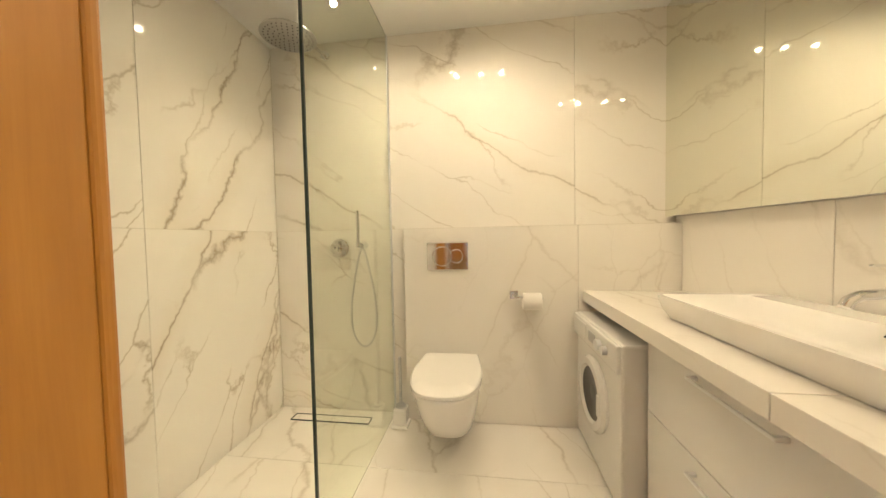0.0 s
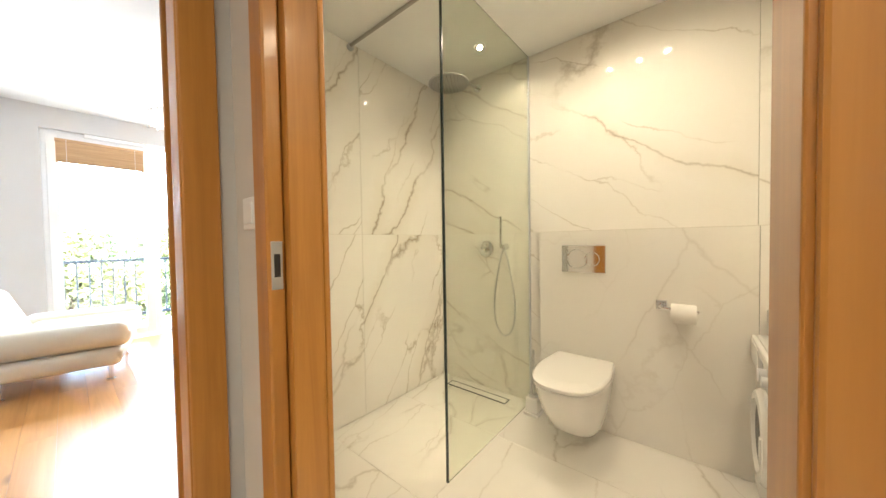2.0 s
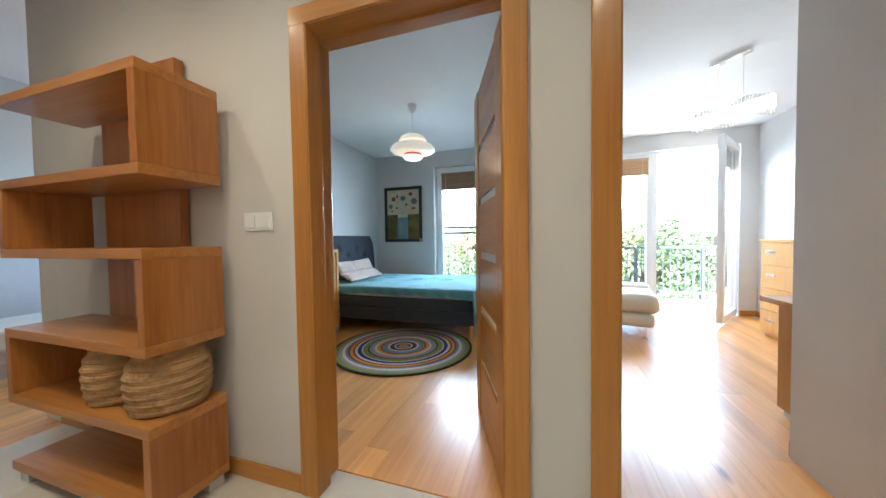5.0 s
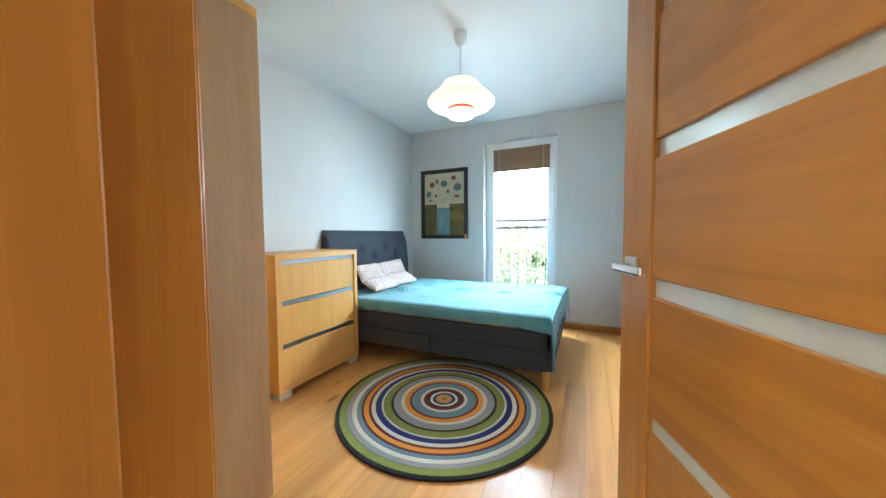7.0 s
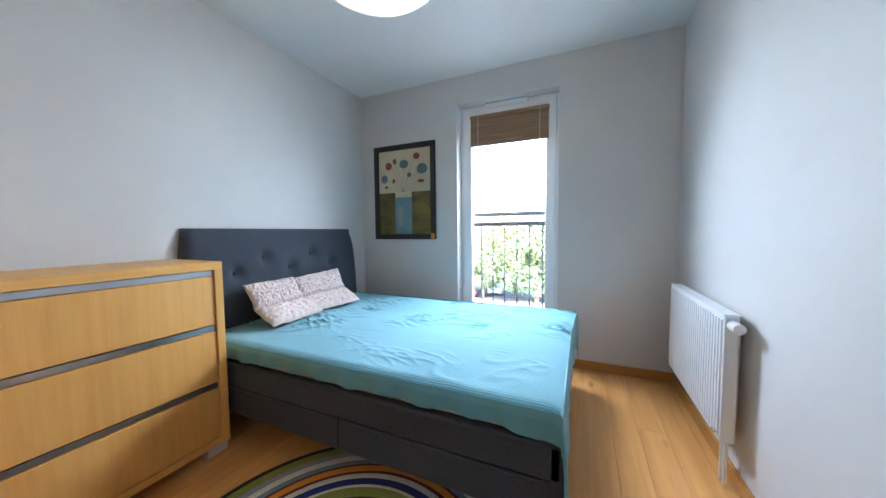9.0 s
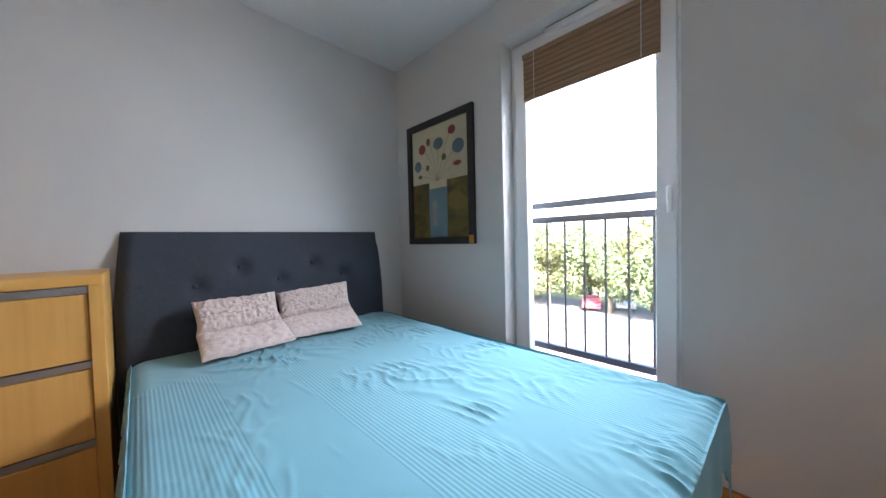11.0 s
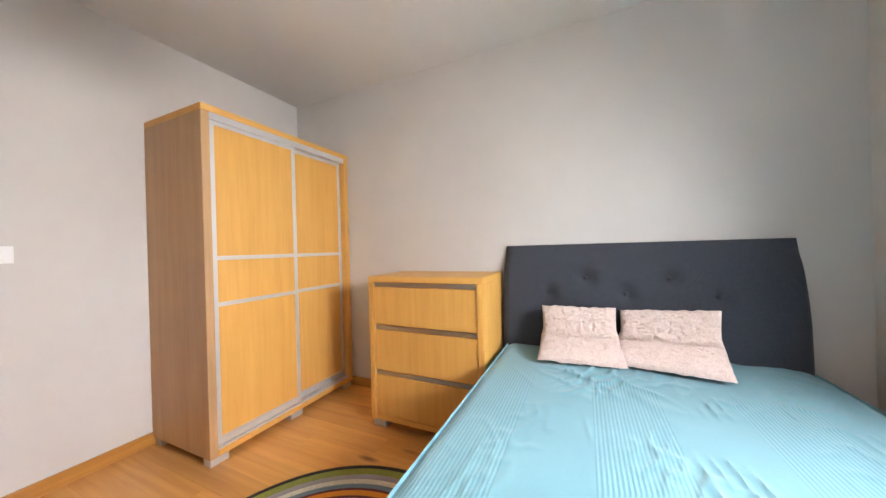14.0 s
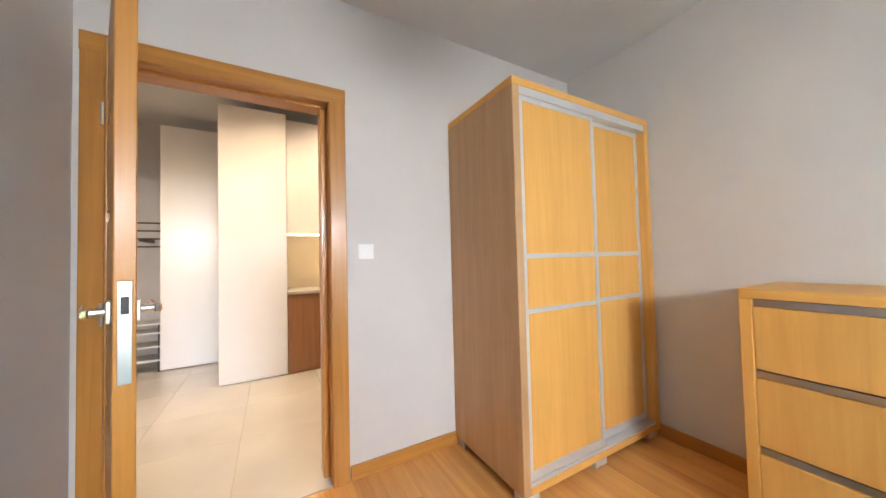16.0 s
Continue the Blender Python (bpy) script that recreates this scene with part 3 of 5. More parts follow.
part("door_glass", lathe(bmesh.new(), [(0.128, 0.004), (0.122, 0.014), (0.08, 0.008), (0.03, 0.003)], (0.368, 1.585, 0.365), 48, RY), material("dark_glass", (0.015, 0.015, 0.018), 0.03), dr, "dark porthole glass", smooth=True)
part("door_handle", B(0.338, 0.350, 1.445, 1.47, 0.315, 0.415, bevel=0.004), M_WHITE, dr)
for y in (1.33, 1.84):
    part("foot", rod(bmesh.new(), (0.42, y, 0.001), (0.42, y, 0.02), 0.02), M_BLACK, t)
t.matrix_basis = pose(-0.017, 0, 0) @ t.matrix_basis


def vanity(y0, y1):
    t = thing("vanity_unit", "white lacquered bathroom drawer unit with bar handles", "cabinet", (0.65, (y0 + y1) / 2, 0))
    part("body", B(0.468, 0.905, y0, y1, 0.06, 0.752), M_WHITE, t)
    for z0, z1 in ((0.062, 0.458), (0.462, 0.750)):
        dd = part("drawer", B(0.446, 0.467, y0 + 0.002, y1 - 0.002, z0, z1, bevel=0.002), M_WHITE, t)
        ya, yb, zz = 0.72, 1.01, z1 - 0.050
        h = part("handle", B(0.416, 0.424, ya, yb, zz, zz + 0.010, bevel=0.002), M_PVC, dd, "slim white bar handle")
        for y in (ya + 0.006, yb - 0.006):
            part("post", B(0.418, 0.447, y - 0.005, y + 0.005, zz, zz + 0.010), M_PVC, h)
    part("plinth", B(0.49, 0.90, y0, y1, 0.002, 0.06), M_WHITE, t)


vanity(0.345, 1.28)
t = thing("worktop", "white marble-tiled worktop over the vanity", "worktop", (0.65, 1.1, 0.8))
for y0, y1 in ((0.345, 0.697), (0.700, 1.874)):
    part("slab", B(VX - 0.012, 0.905, y0, y1, 0.756, VT, bevel=0.002), M_MARBLE_F, t)

t = thing("washbasin", "rectangular white ceramic countertop washbasin", "washbasin", (0.65, 0.88, VT))


def rounded(x0, x1, y0, y1, r, z, n=6):
    out = []
    for cx, cy, a0 in ((x1 - r, y1 - r, 0), (x0 + r, y1 - r, 90), (x0 + r, y0 + r, 180), (x1 - r, y0 + r, 270)):
        for k in range(n + 1):
            a = radians(a0 + 90 * k / n)
            out.append((cx + r * math.cos(a), cy + r * math.sin(a), z))
    return out


bx = (0.488, 0.895, 0.46, 1.32)
part("basin", loft(bmesh.new(), [rounded(bx[0] + 0.03, bx[1] - 0.01, bx[2] + 0.03, bx[3] - 0.03, 0.03, VT + 0.002),
                                rounded(bx[0] + 0.01, bx[1], bx[2] + 0.01, bx[3] - 0.01, 0.03, VT + 0.04),
                                rounded(*bx, 0.03, VT + 0.078), rounded(*bx, 0.03, VT + 0.086),
                                rounded(bx[0] + 0.012, bx[1] - 0.10, bx[2] + 0.012, bx[3] - 0.012, 0.03, VT + 0.086),
                                rounded(bx[0] + 0.02, bx[1] - 0.11, bx[2] + 0.02, bx[3] - 0.02, 0.03, VT + 0.077),
                                rounded(bx[0] + 0.05, bx[1] - 0.13, bx[2] + 0.06, bx[3] - 0.06, 0.05, VT + 0.04),
                                rounded(bx[0] + 0.10, bx[1] - 0.17, bx[2] + 0.15, bx[3] - 0.15, 0.05, VT + 0.025)]), M_CERAMIC, t, smooth=True)
part("overflow", rod(bmesh.new(), (0.777, 0.87, VT + 0.058), (0.7815, 0.87, VT + 0.060), 0.011), M_BLACK, t, "dark overflow hole")
part("waste", rod(bmesh.new(), (0.64, 0.88, VT + 0.024), (0.64, 0.88, VT + 0.030), 0.03, 24), M_CHROME, t)

t = thing("basin_tap", "chrome single-lever basin tap", "tap", (0.84, 0.87, VT + 0.078))
part("body", rod(bmesh.new(), (0.84, 0.87, VT + 0.087), (0.84, 0.87, VT + 0.225), 0.021, 24), M_CHROME, t, smooth=True)
bm = bmesh.new()
tube(bm, [(0.84, 0.87, VT + 0.165), (0.76, 0.87, VT + 0.167), (0.715, 0.87, VT + 0.163), (0.692, 0.87, VT + 0.15), (0.684, 0.87, VT + 0.135)], 0.013, 14)
part("spout", bm, M_CHROME, t, smooth=True)
part("cap", rod(bmesh.new(), (0.84, 0.87, VT + 0.227), (0.84, 0.87, VT + 0.242), 0.021, 24), M_CHROME, t, smooth=True)
part("lever", B(0.735, 0.84, 0.864, 0.876, VT + 0.232, VT + 0.238, bevel=0.002), M_CHROME, t)

t = thing("mirror_cabinet", "wide frameless mirror panel over the washbasin", "mirror", (0.88, 1.1, 1.8))
part("backing", B(0.862, 0.905, 0.37, 1.937, 1.232, HB - 0.004), M_WHITE, t)
part("mirror_glass", B(0.855, 0.8605, 0.37, 1.937, 1.23, HB - 0.004), M_MIRROR, t, "clear mirror glass")

# recessed spots
SPOTS = ((-0.36, 1.41), (-0.174, 1.41), (-0.015, 1.41), (0.58, 0.72), (0.73, 0.72), (-0.95, 1.62))


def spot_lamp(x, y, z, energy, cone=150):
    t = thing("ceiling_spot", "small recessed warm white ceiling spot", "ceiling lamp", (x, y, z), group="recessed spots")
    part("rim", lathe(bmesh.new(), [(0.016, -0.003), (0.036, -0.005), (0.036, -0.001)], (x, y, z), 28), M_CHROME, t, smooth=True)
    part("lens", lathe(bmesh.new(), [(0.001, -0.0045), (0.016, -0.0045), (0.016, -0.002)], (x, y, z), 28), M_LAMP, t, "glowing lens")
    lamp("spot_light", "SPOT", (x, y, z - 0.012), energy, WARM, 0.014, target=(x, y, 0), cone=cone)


for x, y in SPOTS:
    spot_lamp(x, y, HB, 0.25 if x < -0.8 else 0.53, 166)
# hall spots: out of view, added at assumed places to light the hall
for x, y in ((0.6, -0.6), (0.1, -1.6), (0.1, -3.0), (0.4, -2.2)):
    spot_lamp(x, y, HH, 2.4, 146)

# ---- bedroom ----
space(0, 0)
# window: plastic frame, glass, blind, vent, outside guard rail
WY0, WY1, WZ0, WZ1 = -2.885, -1.96, 0.12, 2.39


def window_sash(t, x, y0, y1, z0, z1, rail=0.085, deep=0.07):
    part("stile", B(x - deep, x, y0, y0 + rail, z0, z1, bevel=0.006), M_PVC, t)
    part("stile", B(x - deep, x, y1 - rail, y1, z0, z1, bevel=0.006), M_PVC, t)
    part("rail", B(x - deep - 0.001, x - 0.001, y0 + rail - 0.002, y1 - rail + 0.002, z0, z0 + rail, bevel=0.006), M_PVC, t)
    part("rail", B(x - deep - 0.001, x - 0.001, y0 + rail - 0.002, y1 - rail + 0.002, z1 - rail, z1, bevel=0.006), M_PVC, t)
    p = part("pane", B(x - deep / 2 - 0.004, x - deep / 2 + 0.004, y0 + rail - 0.01, y1 - rail + 0.01, z0 + rail - 0.01, z1 - rail + 0.01), M_GLASS, t, "clear glass pane")
    p.visible_shadow = False
    return t


def outer_frame(t, x, y0, y1, z0, z1, w=0.045):
    part("frame_side", B(x - 0.07, x, y0, y0 + w, z0, z1, bevel=0.004), M_PVC, t)
    part("frame_side", B(x - 0.07, x, y1 - w, y1, z0, z1, bevel=0.004), M_PVC, t)
    part("frame_top", B(x - 0.071, x - 0.001, y0 + w, y1 - w, z1 - w, z1, bevel=0.004), M_PVC, t)
    part("frame_bottom", B(x - 0.071, x - 0.001, y0 + w, y1 - w, z0, z0 + w, bevel=0.004), M_PVC, t)


def window_vent(x, y0, y1, z):
    t = thing("window_vent", "white plastic trickle vent above the window", "air vent", (x, (y0 + y1) / 2, z))
    part("hood", B(x, x + 0.035, y0, y1, z - 0.022, z + 0.022, bevel=0.008), M_PVC, t)
    part("slot", B(x + 0.004, x + 0.03, y0 + 0.01, y1 - 0.01, z + 0.021, z + 0.026), M_BLACK, t)


def slat_blind(x, y0, y1, z0, z1, tone, n, label):
    t = thing("bamboo_blind", label, "blind", (x, (y0 + y1) / 2, z1))
    part("head_rail", B(x - 0.012, x + 0.016, y0, y1, z1 - 0.03, z1, bevel=0.003), tone, t)
    for k in range(n):
        z = z1 - 0.032 - (z1 - z0 - 0.032) * (k + 0.5) / n
        h = (z1 - z0 - 0.032) / n * 0.56
        part("slat", B(x - 0.002 + 0.005 * (k % 2), x + 0.003 + 0.005 * (k % 2), y0 + 0.004, y1 - 0.004, z - h, z + h), tone, t)
    for y in (y0 + 0.08, y1 - 0.08):
        part("cord", rod(bmesh.new(), (x + 0.016, y, z1 - 0.01), (x + 0.016, y, z0), 0.0015, 6), M_PVC, t)


t = thing("window_1", "tall white plastic bedroom window with one clear pane", "window", (XW - 0.06, -2.4, WZ0), kind="structure")
outer_frame(t, XW - 0.12, WY0, WY1, WZ0, WZ1)
window_sash(t, XW - 0.10, WY0 + 0.03, WY1 - 0.03, WZ0 + 0.03, WZ1 - 0.03)
hd = part("handle", B(XW - 0.10, XW - 0.090, -2.028, -2.000, 1.20, 1.27, bevel=0.003), M_PVC, t, "white window handle")
part("grip", B(XW - 0.092, XW - 0.058, -2.024, -2.004, 1.24, 1.36, bevel=0.005), M_PVC, hd)
part("sill", B(XW - 0.118, XW + 0.012, WY0 + 0.002, WY1 - 0.002, WZ0 + 0.002, WZ0 + 0.018, bevel=0.004), M_PVC, t)
window_vent(XW - 0.118, -2.63, -2.23, 2.365)
M_BLIND = wood("bamboo_slat", (0.20, 0.115, 0.06), (0.36, 0.23, 0.135), "y", 0.6, 3.0)
M_BLIND2 = wood("pale_bamboo_slat", (0.40, 0.24, 0.11), (0.58, 0.38, 0.20), "y", 0.6, 3.0)
slat_blind(XW - 0.085, -2.775, -2.045, 1.995, 2.285, M_BLIND, 17, "brown bamboo slat blind rolled up over the window")


def guard_rail(name, label, x, y0, y1, z0, z1, top, n, posts=(), bar=0.007):
    t = thing(name, label, "railing", (x, (y0 + y1) / 2, z0))
    for z, h in ((z0, 0.02), (z1, 0.02)) + (((top, 0.02),) if top else ()):
        part("rail", B(x - 0.018, x + 0.018, y0, y1, z - h, z + h, bevel=0.003), M_IRON, t)
    for k in range(n):
        y = y0 + (y1 - y0) * (k + 0.5) / n
        part("baluster", rod(bmesh.new(), (x, y, z0), (x, y, z1), bar, 10), M_IRON, t)
    for y in posts:
        part("post", B(x - 0.02, x + 0.02, y - 0.02, y + 0.02, min(z0, 0.0) - 0.02, top or z1 + 0.02), M_IRON, t)
    return t


guard_rail("window_guard", "dark iron guard rail outside the bedroom window", XW - 0.26, -2.90, -1.93, 0.40, 1.25, 1.347, 8)

# picture
t = thing("framed_picture", "framed picture of a vase with round flowers on cream and olive", "picture", (XW, -3.46, 1.6))
py0, py1, pz0, pz1, fw = -3.835, -3.110, 1.103, 2.085, 0.052
px = XW + 0.004
for a in ((py0, py0 + fw, pz0, pz1), (py1 - fw, py1, pz0, pz1), (py0 + fw, py1 - fw, pz0, pz0 + fw), (py0 + fw, py1 - fw, pz1 - fw, pz1)):
    part("frame", B(px, px + 0.028, *a, bevel=0.004), M_BLACK, t, "black wooden frame")
part("corner_tab", B(px + 0.0275, px + 0.031, py1 - 0.045, py1 - 0.004, pz0 + 0.003, pz0 + 0.062, bevel=0.001), material("orange_tab", (0.55, 0.24, 0.05), 0.5), t, "small orange tab on the frame corner")
iy0, iy1, iz0, iz1 = py0 + fw, py1 - fw, pz0 + fw, pz1 - fw
mid = iz0 + (iz1 - iz0) * 0.50
part("upper_field", B(px, px + 0.008, iy0, iy1, mid, iz1), paint("cream_print", (0.55, 0.49, 0.33), 0.4, 40, 0.18), t, "cream upper field")
M_OLIVE = paint("olive_print", (0.10, 0.080, 0.018), 0.4, 30, 0.3)
mottle = node(M_OLIVE, "ShaderNodeTexNoise", Scale=7.0, Detail=5.0, Roughness=0.6)
link(M_OLIVE, coords(M_OLIVE, (1, 1, 1)), mottle.inputs["Vector"])
link(M_OLIVE, ramp(M_OLIVE, mottle.outputs[0], [(0.35, (0.055, 0.048, 0.014)), (0.52, (0.11, 0.088, 0.018)), (0.70, (0.20, 0.145, 0.028))]), M_OLIVE.node_tree.nodes["Principled BSDF"].inputs["Base Color"])
part("lower_field", B(px, px + 0.008, iy0, iy1, iz0, mid), M_OLIVE, t, "mottled olive and ochre lower field")
M_LEAFPRINT = paint("ochre_print", (0.17, 0.125, 0.022), 0.4, 25, 0.3)
M_INK = material("print_ink", (0.035, 0.028, 0.012), 0.5)
for k, (a, b, ra, rb, tilt) in enumerate(((0.20, 0.33, 0.11, 0.055, 15), (0.83, 0.30, 0.12, 0.07, -20), (0.17, 0.13, 0.10, 0.06, -15), (0.82, 0.10, 0.13, 0.05, 12), (0.86, 0.42, 0.10, 0.03, 8))):
    c, r_ = Vector((px + 0.0078, iy0 + a * (iy1 - iy0), iz0 + b * (iz1 - iz0))), radians(tilt)
    ring = []
    for q in range(25):
        e = 2 * math.pi * q / 24
        dy_, dz_ = ra * math.cos(e), rb * math.sin(e) * (1 - 0.35 * math.cos(e))
        ring.append(c + Vector((0, dy_ * math.cos(r_) - dz_ * math.sin(r_), dy_ * math.sin(r_) + dz_ * math.cos(r_))))
    for v in ring:
        v.y = min(max(v.y, iy0 + 0.004), iy1 - 0.004)
        v.z = max(v.z, iz0 + 0.004)
    if k % 2:
        part("printed_leaf", loft(bmesh.new(), [[v - Vector((0.001, 0, 0)) for v in ring[:-1]], [v + Vector((0.001, 0, 0)) for v in ring[:-1]]]), M_LEAFPRINT, t)
    part("ink_line", tube(bmesh.new(), ring[2:22], 0.0014, 5), M_INK, t)
vy = (iy0 + iy1) / 2 - 0.01
M_VASE = paint("vase_blue", (0.13, 0.21, 0.245), 0.4, 25, 0.45)
part("vase", loft(bmesh.new(), [[(px + 0.007, vy - w, z), (px + 0.007, vy + w, z), (px + 0.0115, vy + w, z), (px + 0.0115, vy - w, z)] for w, z in ((0.096, iz0 + 0.003), (0.100, iz0 + 0.2), (0.102, mid - 0.052))]), M_VASE, t, "blue glass vase")
part("vase_glint", B(px + 0.011, px + 0.0122, vy - 0.062, vy - 0.012, iz0 + 0.09, iz0 + 0.29), paint("pale_glint", (0.30, 0.32, 0.28), 0.4, 30, 0.3), t, "pale streak on the vase")
part("vase_neck", B(px + 0.0085, px + 0.0105, vy - 0.098, vy + 0.098, mid - 0.055, mid + 0.004), paint("pale_print", (0.55, 0.49, 0.33), 0.4, 30, 0.2), t)
M_FB, M_FR, M_FS = paint("flower_blue", (0.10, 0.14, 0.175), 0.45, 20, 0.5), paint("flower_red", (0.22, 0.035, 0.03), 0.45, 20, 0.4), paint("bud_brown", (0.13, 0.10, 0.05), 0.5)
M_STEM = paint("stem_grey", (0.34, 0.30, 0.19), 0.5)
u = lambda a: iy0 + a * (iy1 - iy0)
w = lambda b: iz0 + b * (iz1 - iz0)
for a, b, ra, rb, mt in ((0.20, 0.82, 0.065, 0.045, M_FR), (0.50, 0.83, 0.085, 0.05, M_FB), (0.74, 0.91, 0.06, 0.038, M_FR), (0.84, 0.76, 0.095, 0.06, M_FB), (0.11, 0.67, 0.065, 0.05, M_FB),
                         (0.32, 0.87, 0.035, 0.035, M_FS), (0.60, 0.70, 0.04, 0.028, M_FS), (0.82, 0.62, 0.065, 0.02, M_FR), (0.30, 0.64, 0.03, 0.026, M_FS), (0.15, 0.57, 0.035, 0.018, M_FS)):
    bm = bmesh.new()
    mtx = Matrix.Translation((px + 0.009, u(a), w(b))) @ Matrix.Diagonal((1, ra * (iy1 - iy0), rb * (iz1 - iz0) * 1.0, 1)) @ pose(0, 0, 0, 0, 90, 0)
    bmesh.ops.create_cone(bm, cap_ends=True, segments=20, radius1=1, radius2=1, depth=0.003, matrix=mtx)
    part("flower", bm, mt, t)
    bm = bmesh.new()
    q = [(px + 0.0085, u(a) + (vy - u(a)) * k / 8, w(b) + (mid + 0.0 - w(b)) * (k / 8) ** 1.5) for k in range(9)]
    tube(bm, q, 0.0020, 5)
    part("stem", bm, M_STEM, t)

# pendant lamp
LX, LY, LZ = -3.02, -2.478, 2.147
t = thing("pendant_lamp", "white three-tier pendant lamp, switched on", "pendant lamp", (LX, LY, H))
M_OPAL = opal("warm_opal", (1.0, 0.86, 0.68), 0.019)
M_OPAL2 = opal("bright_opal", (1.0, 0.90, 0.76), 0.045)
M_RED = material("orange_rim", (0.75, 0.12, 0.03), 0.4)
part("canopy", lathe(bmesh.new(), [(0.048, -0.001), (0.050, -0.030), (0.040, -0.065), (0.022, -0.095), (0.006, -0.105)], (LX, LY, H), 28), M_PVC, t, smooth=True)
part("cord", rod(bmesh.new(), (LX, LY, H - 0.10), (LX, LY, LZ + 0.18), 0.0035, 8), M_STEEL, t)
part("socket_cap", rod(bmesh.new(), (LX, LY, LZ + 0.162), (LX, LY, LZ + 0.19), 0.026, 20), M_STEEL, t, "grey metal cap", smooth=True)
part("top_shade", lathe(bmesh.new(), [(0.030, 0.168), (0.090, 0.160), (0.132, 0.138), (0.156, 0.105), (0.154, 0.094), (0.120, 0.084), (0.075, 0.080), (0.030, 0.080)], (LX, LY, LZ), 44), M_OPAL, t, smooth=True)
part("middle_shade", lathe(bmesh.new(), [(0.085, 0.078), (0.165, 0.068), (0.218, 0.042), (0.248, 0.008), (0.250, -0.006), (0.232, -0.024), (0.185, -0.038), (0.110, -0.046), (0.085, -0.044)], (LX, LY, LZ), 48), M_OPAL, t, smooth=True)
part("inner_ring", lathe(bmesh.new(), [(0.090, -0.040), (0.100, -0.042), (0.100, -0.070), (0.090, -0.070)], (LX, LY, LZ), 40, None, False), M_RED, t, "orange inner ring", smooth=True)
part("lower_shade", lathe(bmesh.new(), [(0.088, -0.066), (0.114, -0.070), (0.112, -0.084), (0.092, -0.104), (0.050, -0.114), (0.0005, -0.117)], (LX, LY, LZ), 40), M_OPAL2, t, smooth=True)
lamp("pendant_light", "POINT", (LX, LY, LZ - 0.19), 0.05, WARM, 0.08)

# bed
t = thing("bed", "dark grey upholstered double bed with tufted headboard and drawers", "bed", (-3.84, -2.9, 0))
BX0, BX1, BY0, BY1 = -4.59, -3.11, -3.90, -1.822
bm = bmesh.new()
nz, nx = 48, 72
tufts = [(-3.39 - 0.44 * k, 0.905) for k in range(3)] + [(-3.61 - 0.44 * k, 1.0) for k in range(2)]
grid = []
for j in range(nz + 1):
    z = 0.14 + (1.215 - 0.14) * j / nz
    top = max(0.0, (z - 1.0) / 0.215)
    row = []
    for i in range(nx + 1):
        s = i / nx * 2 - 1
        half = 0.782 - 0.035 * max(0, (z - 0.75) / 0.46) ** 1.6
        x = -3.852 + s * half
        edge = max(0.0, (abs(s) - 0.93) / 0.07)
        y = -3.885 - 0.045 * (z - 0.14) - 0.05 * top ** 2.5 - 0.05 * edge ** 2
        for tx, tz in tufts:
            d2 = (x - tx) ** 2 + (z - tz) ** 2
            y -= 0.040 * math.exp(-d2 / 0.0020)
        row.append(bm.verts.new((x, max(y, -3.995), z)))
    grid.append(row)
back = [[bm.verts.new((v.co.x, -4.0, v.co.z)) for v in row] for row in grid]
for j in range(nz):
    for i in range(nx):
        bm.faces.new((grid[j][i], grid[j][i + 1], grid[j + 1][i + 1], grid[j + 1][i]))
        bm.faces.new((back[j][i + 1], back[j][i], back[j + 1][i], back[j + 1][i + 1]))
for j in range(nz):
    bm.faces.new((grid[j][0], grid[j + 1][0], back[j + 1][0], back[j][0]))
    bm.faces.new((grid[j + 1][nx], grid[j][nx], back[j][nx], back[j + 1][nx]))
for i in range(nx):
    bm.faces.new((grid[0][i + 1], grid[0][i], back[0][i], back[0][i + 1]))
    bm.faces.new((grid[nz][i], grid[nz][i + 1], back[nz][i + 1], back[nz][i]))
hb = part("headboard", bm, M_FELT, t, "dark grey wool headboard", smooth=True)
for tx, tz in tufts:
    bm = bmesh.new()
    bmesh.ops.create_uvsphere(bm, u_segments=12, v_segments=8, radius=0.013, matrix=Matrix.Translation((tx, -3.917 - 0.045 * (tz - 0.14), tz)) @ Matrix.Diagonal((1, 0.5, 1, 1)))
    part("button", bm, M_FELT, hb, smooth=True)
part("side_rail", B(BX1 - 0.05, BX1, BY0, BY1, 0.315, 0.45, bevel=0.012), M_FELT, t)
part("side_rail", B(BX0, BX0 + 0.05, BY0, BY1, 0.17, 0.45, bevel=0.012), M_FELT, t)
part("foot_board", B(BX0, BX1, BY1 - 0.05, BY1 + 0.002, 0.17, 0.45, bevel=0.012), M_FELT, t)
ym = -2.80
part("drawer", B(BX1 - 0.06, BX1 + 0.004, BY0 + 0.02, ym - 0.003, 0.165, 0.312, bevel=0.008), M_FELT, t)
part("drawer", B(BX1 - 0.06, BX1 + 0.004, ym + 0.003, BY1 - 0.04, 0.165, 0.312, bevel=0.008), M_FELT, t)
part("base", B(BX0 + 0.04, BX1 - 0.04, BY0, BY1 - 0.04, 0.17, 0.40), M_FELT, t)
for x, y in ((BX1 - 0.07, BY1 - 0.05), (BX0 + 0.07, BY1 - 0.05), (BX1 - 0.07, BY0 + 0.05), (BX0 + 0.07, BY0 + 0.05)):
    part("leg", rod(bmesh.new(), (x, y, 0.001), (x, y, 0.17), 0.018, 20, 0.027), M_BEECH, t, "pale turned wooden leg", smooth=True)
part("mattress", B(BX0 + 0.045, BX1 - 0.055, BY0, BY1 - 0.05, 0.40, 0.540, bevel=0.04, seg=3), paint("mattress_ticking", (0.6, 0.6, 0.58), 0.9), t)

# bedspread: one draped sheet


